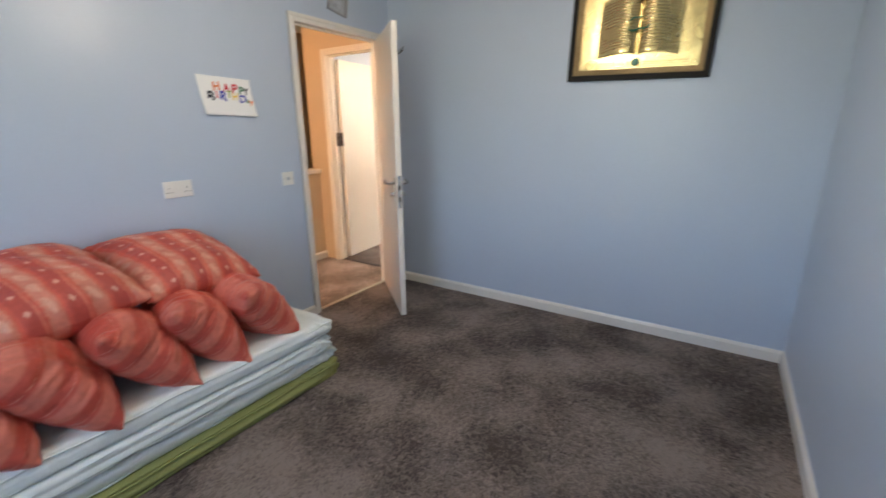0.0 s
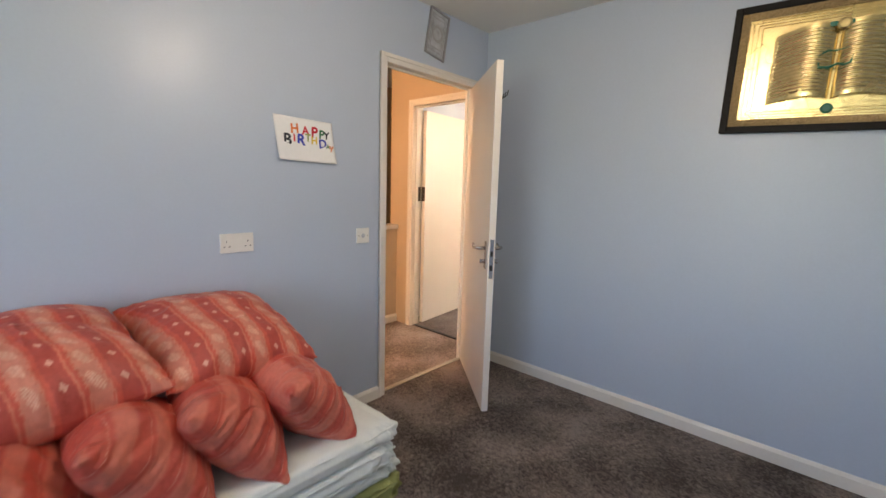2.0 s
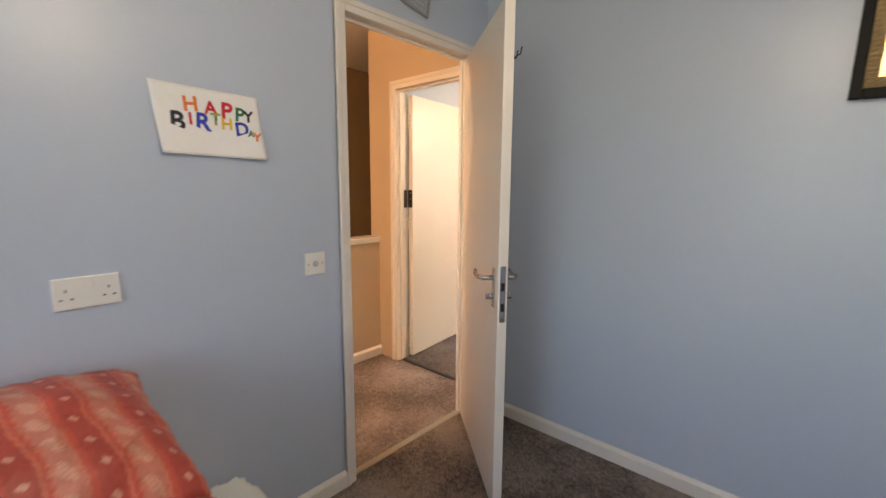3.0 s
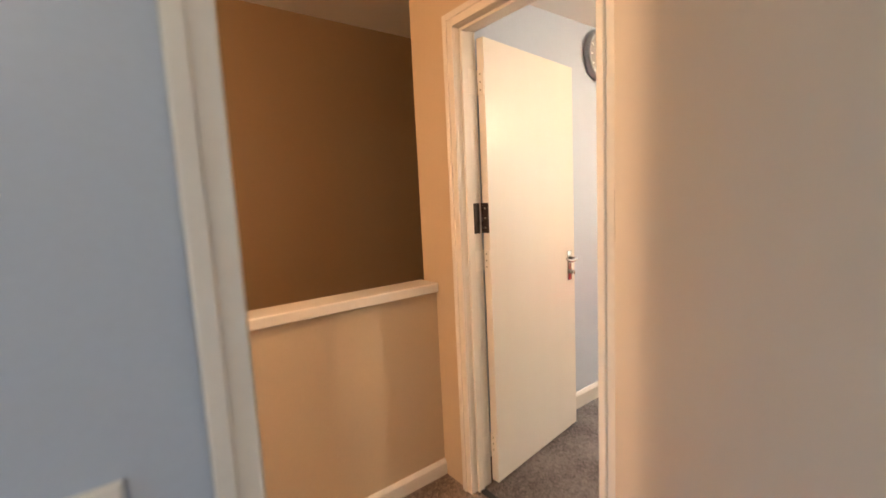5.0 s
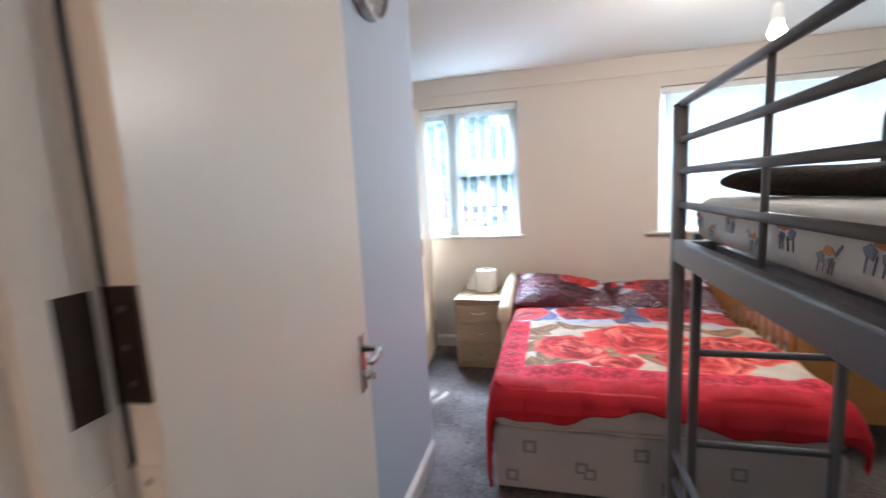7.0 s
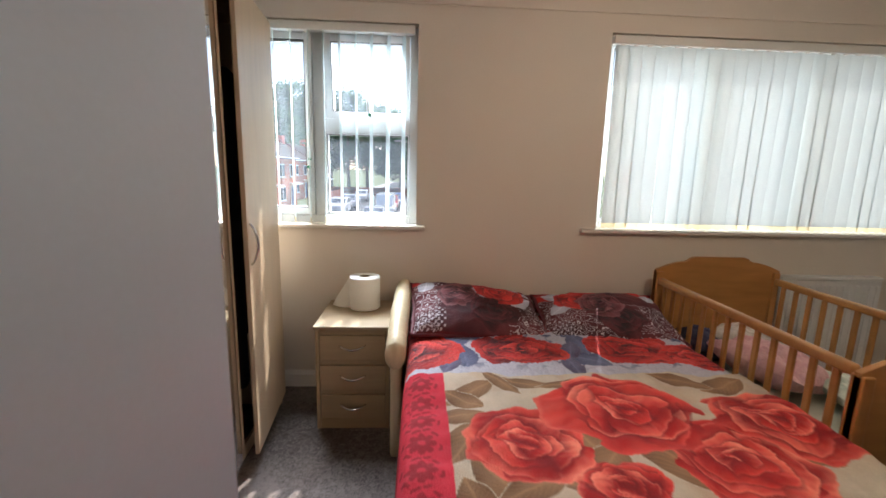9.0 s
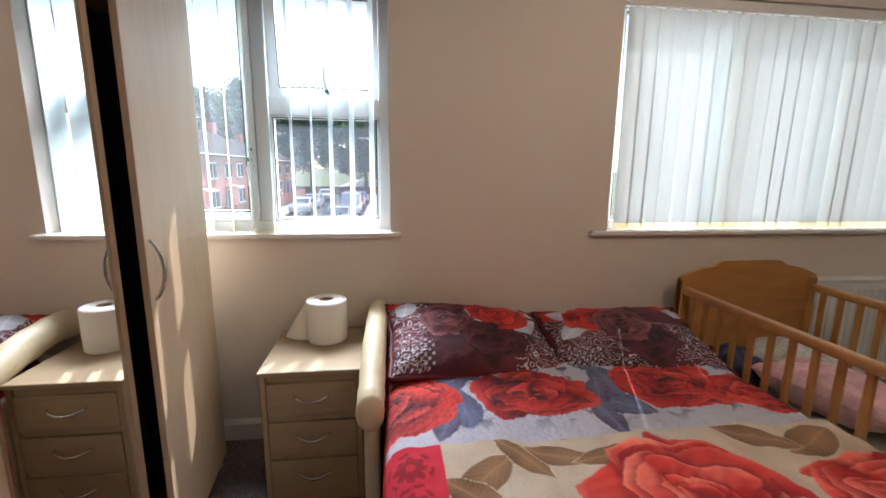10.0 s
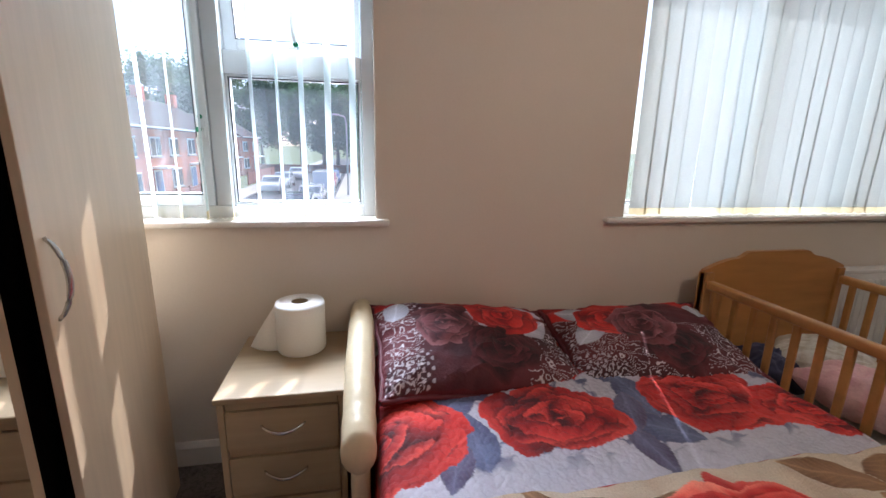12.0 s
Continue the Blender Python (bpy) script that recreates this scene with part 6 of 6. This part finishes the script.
BRICK = brick_wall("red_brick", (0.55, 0.165, 0.085), (0.46, 0.125, 0.07), (0.42, 0.32, 0.26))
setting("ground", box(-400, -1500, G - 0.5, 2500, 1500, G), GRASS, "grass and verges round the street", "ground")
setting("road", box(9.0, 2.6, G, 150, 9.2, G + 0.02), ASPHALT, "grey asphalt street with parked cars", "road")
setting("pavement_a", box(9.0, 9.2, G, 150, 11.0, G + 0.12, 0.02), PAVING, "paved footway along the terrace", "pavement")
setting("pavement_b", box(9.0, 0.9, G, 150, 2.6, G + 0.12, 0.02), PAVING, "paved footway beside the road", "pavement")


def house(loc, width, label):
    """A two-storey brick house that faces -y, with windows, door, canopy, tiled roof and chimney."""
    h = thing("terraced_house", loc, label, "house", "terraced houses")
    X, Y, Z = loc
    W, D, E, RZ = width, 7.5, 5.0, 7.2
    def P(nm, bm, mt, up=None, lb=""):
        bm.transform(Matrix.Translation((X, Y, Z)))
        return part(nm, bm, mt, up or h, lb)
    wall = P("wall", extrude_outline([(0, 0), (D, 0), (D, E), (D / 2, RZ), (0, E)], -W, m=Matrix.Rotation(radians(90), 4, "Z")), BRICK)
    for s in (0, 1):
        y0, y1 = (-0.35, D / 2) if s == 0 else (D / 2, D + 0.35)
        own = bmesh.new()
        z0, z1 = (E - 0.2, RZ) if s == 0 else (RZ, E - 0.2)
        q = [own.verts.new(v) for v in ((-0.02, y0, z0), (W + 0.02, y0, z0), (W + 0.02, y1, z1), (-0.02, y1, z1), (-0.02, y0, z0 + 0.16), (W + 0.02, y0, z0 + 0.16), (W + 0.02, y1, z1 + 0.16), (-0.02, y1, z1 + 0.16))]
        for f in ((3, 2, 1, 0), (4, 5, 6, 7), (0, 1, 5, 4), (1, 2, 6, 5), (2, 3, 7, 6), (3, 0, 4, 7)):
            own.faces.new([q[i] for i in f])
        roof = P("roof", own, ROOFT)
        if s == 0:
            P("chimney", box(W - 0.9, D / 2 - 0.4, RZ - 0.3, W - 0.1, D / 2 + 0.3, RZ + 1.0, 0.03), BRICK, roof)
    P("gutter", box(0, -0.45, E - 0.14, W, -0.33, E - 0.02, 0.02), UPVC)
    for x, z, w, hh in ((0.7, 3.1, 1.5, 1.25), (W - 2.2, 3.1, 1.5, 1.25), (0.7, 0.9, 1.7, 1.35)):
        win = P("window", box(x, -0.06, z, x + w, 0.05, z + hh, 0.02), UPVC)
        for k in (0, 1):
            P("pane", box(x + 0.09 + k * w / 2, -0.075, z + 0.09, x + w / 2 - 0.06 + k * w / 2, -0.055, z + hh - 0.1), WGLASS, win)
        P("sill", box(x - 0.08, -0.14, z - 0.08, x + w + 0.08, 0, z, 0.01), PAVING, win)
    dr_ = P("front_door", box(W - 1.9, -0.05, 0.1, W - 0.95, 0.05, 2.15, 0.01), DOORB)
    P("door_frame", box(W - 2.0, -0.03, 0.1, W - 0.85, 0.04, 2.25, 0.01), UPVC, dr_)
    P("canopy", box(W - 2.2, -0.9, 2.35, W - 0.65, 0.0, 2.5, 0.03), UPVC)
    return h


h0 = house((17.0, 13.6, G), 6.2, "red brick terraced house with white windows and tiled roof")
for k in range(1, 5):
    copy_thing(h0, pose(17.0 + 6.22 * k, 13.6, G))
for x, y, rz in ((56.0, 16.5, -8), (63.0, 15.5, -8), (61.0, -7.0, 165), (67.5, -8.6, 165)):
    copy_thing(h0, pose(x, y, G, 0, 0, rz))


def tree_mesh(seed, height, spread, leaves):
    """Crown: clumps of small leaf quads round the ends of limbs."""
    g = np.random.default_rng(seed)
    n_cl = 90
    cz = g.uniform(0.28, 1.0, n_cl)
    rad = spread * np.sqrt(np.clip(1 - ((cz - 0.58) / 0.46) ** 2, 0.05, 1)) * g.uniform(0.35, 1.0, n_cl)
    an = g.uniform(0, math.tau, n_cl)
    cen = np.stack([rad * np.cos(an), rad * np.sin(an), cz * height], -1)
    idx = g.integers(0, n_cl, leaves)
    c = cen[idx] + g.normal(0, 0.55, (leaves, 3)) * np.array([1.3, 1.3, 0.9])
    a, b = g.normal(size=(leaves, 3)), g.normal(size=(leaves, 3))
    a /= np.linalg.norm(a, axis=1, keepdims=True)
    b = np.cross(a, b)
    b /= np.linalg.norm(b, axis=1, keepdims=True)
    sz = g.uniform(0.16, 0.34, (leaves, 1))
    v = np.stack([c - a * sz, c - b * sz * 0.6, c + a * sz, c + b * sz * 0.6], 1).reshape(-1, 3)
    me = bpy.data.meshes.new("crown")
    me.from_pydata(v.tolist(), [], np.arange(leaves * 4).reshape(-1, 4).tolist())
    return me, cen


def leaf_material():
    m = bpy.data.materials.new("tree_leaves")
    m.use_nodes = True
    n, nt = m.node_tree.nodes, m.node_tree
    ge, rp = n.new("ShaderNodeNewGeometry"), n.new("ShaderNodeValToRGB")
    rp.color_ramp.elements[0].color, rp.color_ramp.elements[1].color = (0.055, 0.125, 0.070, 1), (0.13, 0.235, 0.125, 1)
    nt.links.new(ge.outputs["Random Per Island"], rp.inputs["Fac"])
    nt.links.new(rp.outputs["Color"], n["Principled BSDF"].inputs["Base Color"])
    b = n["Principled BSDF"]
    b.inputs["Roughness"].default_value = 0.6
    tl, mx = n.new("ShaderNodeBsdfTranslucent"), n.new("ShaderNodeMixShader")
    nt.links.new(rp.outputs["Color"], tl.inputs["Color"])
    mx.inputs[0].default_value = 0.55
    nt.links.new(b.outputs[0], mx.inputs[1])
    nt.links.new(tl.outputs[0], mx.inputs[2])
    nt.links.new(mx.outputs[0], n["Material Output"].inputs[0])
    return m


LEAVES = leaf_material()
trees = []
for sd, hh, sp in ((1, 15.0, 4.6), (2, 17.5, 5.0), (3, 12.0, 4.2)):
    tr_ = thing("street_tree", (0, 0, 0), "tall broad-leaved tree in full leaf behind the houses", "tree", "trees along the street")
    me, cen = tree_mesh(sd, hh, sp, 9000)
    me.materials.append(LEAVES)
    cr = new("crown", me)
    cr.parent = tr_
    bm = tube([(0, 0, 0), (0.1, 0.05, hh * 0.2), (0.0, 0.15, hh * 0.45), (0.2, 0.1, hh * 0.8)], [0.38, 0.28, 0.2, 0.06], seg=10)
    for q in cen[:16]:
        tube([(0.05, 0.05, hh * 0.22 + 0.012 * hh * (q[2] / hh * 10)), tuple(0.55 * q + np.array([0, 0, 0.1])), tuple(q)], [0.13, 0.08, 0.03], bm, 6)
    part("trunk", bm, BARK, tr_)
    trees.append(tr_)
spots = [(78, 22, 1), (84, 14, 1), (88, 7, 0), (92, 1, 1), (86, -6, 0), (80, -14, 1), (72, 28, 0), (60, 34, 2), (52, 30, 0), (44, 32, 2), (96, 12, 1), (98, 20, 0), (36, 34, 2), (70, 22, 2), (76, 4, 2), (100, -8, 1), (90, 27, 1), (30, 30, 2)]
for i, (x, y, k) in enumerate(spots):
    m = pose(x, y, G, 0, 0, 47 * i)
    if k in (0, 1, 2) and trees[k].location.length == 0 and not any(s[2] == k for s in spots[:i]):
        trees[k].matrix_world = m
    else:
        copy_thing(trees[k], m)


def car(loc, yaw, paint, label, van=False):
    """A parked car: body, glasshouse, wheels, lamps; built along x about its middle."""
    c = thing("parked_car", loc, label, "car", "parked cars")
    m = Matrix.Translation(loc) @ Matrix.Rotation(radians(yaw), 4, "Z")
    def P(nm, bm, mt, up=None, lb="", smooth=False):
        bm.transform(m)
        return part(nm, bm, mt, up or c, lb, smooth)
    hgt = 1.95 if van else 1.45
    side = [(-2.1, 0.35), (-2.15, 0.75), (-1.9, 0.92), (-0.9, 0.98), (1.7, 1.0), (2.05, 0.9), (2.12, 0.45), (2.0, 0.30), (-1.9, 0.28)]
    P("body", extrude_outline(side, 1.7, m=Matrix.Translation((0, -0.85, 0)), bevel=0.05), paint)
    top = [(-1.7, 0.93), (-1.45, hgt), (1.95, hgt), (2.0, 0.95)] if van else [(-1.0, 0.96), (-0.25, hgt - 0.03), (0.9, hgt), (1.75, 0.98)]
    P("cabin", extrude_outline(top, 1.46, m=Matrix.Translation((0, -0.73, 0)), bevel=0.06), paint)
    for s in (-1, 1):
        q = [(-1.42, 1.0), (-1.28, hgt - 0.14), (-0.4, hgt - 0.14), (-0.4, 1.0)] if van else [(-0.8, 1.0), (-0.22, hgt - 0.12), (0.85, hgt - 0.10), (1.45, 1.0)]
        P("side_glass", extrude_outline(q, 0.012, m=Matrix.Translation((0, 0.733 if s > 0 else -0.745, 0))), WGLASS)
        for x in (-1.3, 1.3):
            tyre = P("wheel", lathe([(0.0, -0.1), (0.30, -0.1), (0.32, -0.06), (0.32, 0.06), (0.30, 0.1), (0.0, 0.1)], seg=20, m=Matrix.Translation((x, s * 0.78, 0.32)) @ Matrix.Rotation(radians(90), 4, "X")), BLACK)
            P("rim", lathe([(0.0, -0.108), (0.2, -0.106), (0.2, 0.106), (0.0, 0.108)], seg=16, m=Matrix.Translation((x, s * 0.78, 0.32)) @ Matrix.Rotation(radians(90), 4, "X")), CHROME, tyre)
        P("headlight", box(-2.17, s * 0.62 - 0.16, 0.62, -2.08, s * 0.62 + 0.16, 0.74, 0.02), PLASTIC)
    P("windscreen", extrude_outline([(-1.0, 1.0), (-0.97, 1.0), (-0.30, hgt - 0.10), (-0.33, hgt - 0.10)], 1.3, m=Matrix.Translation((-0.03 if not van else -0.68, -0.65, 0))), WGLASS)
    return c


WHITEC, SILVERC, DARKC, BLUEC, REDC = (mat("car_paint_" + k, v, 0.22, 0.1, scale=3, var=0.03, bump=0, coat=0.6) for k, v in (("white", (0.75, 0.75, 0.75)), ("silver", (0.45, 0.46, 0.48)), ("dark", (0.03, 0.035, 0.045)), ("blue", (0.03, 0.09, 0.30)), ("red", (0.35, 0.03, 0.03))))
R0 = G + 0.02
car((42.0, 8.0, R0), 0, WHITEC, "white car parked by the kerb")
car((47.5, 8.0, R0), 0, SILVERC, "silver car parked by the kerb")
car((41.0, 3.7, R0), 0, WHITEC, "white van parked by the kerb", True)
car((47.0, 3.7, R0), 0, REDC, "red car parked by the kerb")
car((52.5, 3.6, R0), 0, BLUEC, "blue car parked by the kerb")
car((27.5, 4.0, R0), 0, DARKC, "dark car parked beside the pavement")
car((33.0, 3.9, R0), 0, SILVERC, "silver car parked beside the pavement")
car((58.0, 8.1, R0), 0, WHITEC, "white car parked farther along")
WOODF = mat("red_brown_fence", (0.30, 0.11, 0.07), 0.9, scale=6, var=0.2, bump=0.2)


def fence(x0, y0, x1, y1, label):
    f = thing("garden_fence", (x0, y0, G), label, "fence")
    n = max(2, int(math.hypot(x1 - x0, y1 - y0) / 2))
    for k in range(n + 1):
        x, y = x0 + (x1 - x0) * k / n, y0 + (y1 - y0) * k / n
        part("post", box(x - 0.06, y - 0.06, G, x + 0.06, y + 0.06, G + 1.35, 0.01, seg=1), WOODF, f)
        if k < n:
            xa, ya = x0 + (x1 - x0) * (k + 1) / n, y0 + (y1 - y0) * (k + 1) / n
            part("panel", box(min(x, xa) + 0.02, min(y, ya) + (-0.02 if y == ya else 0.06), G + 0.05, max(x, xa) - 0.02 if x != xa else x + 0.02, max(y, ya) + (0.02 if y == ya else -0.06), G + 1.25), WOODF, f)


fence(49.0, 11.6, 63.0, 11.6, "low red-brown garden fence along the footway")
fence(70.0, 2.0, 70.0, 16.0, "red-brown boundary fence at the street's end")
fence(17.0, 11.4, 35.0, 11.4, "low red-brown garden fence before the terrace")
lp = thing("street_lamp", (39.0, 1.6, G), "grey steel street lamp beside the road", "street lamp")
part("column", tube([(39, 1.6, G), (39, 1.6, G + 5.8), (39, 1.75, G + 6.3), (39, 2.3, G + 6.45)], [0.09, 0.06, 0.05, 0.04], seg=10), SILVER, lp)
part("lantern", box(38.9, 2.2, G + 6.38, 39.1, 2.85, G + 6.52, 0.04), SILVER, lp)
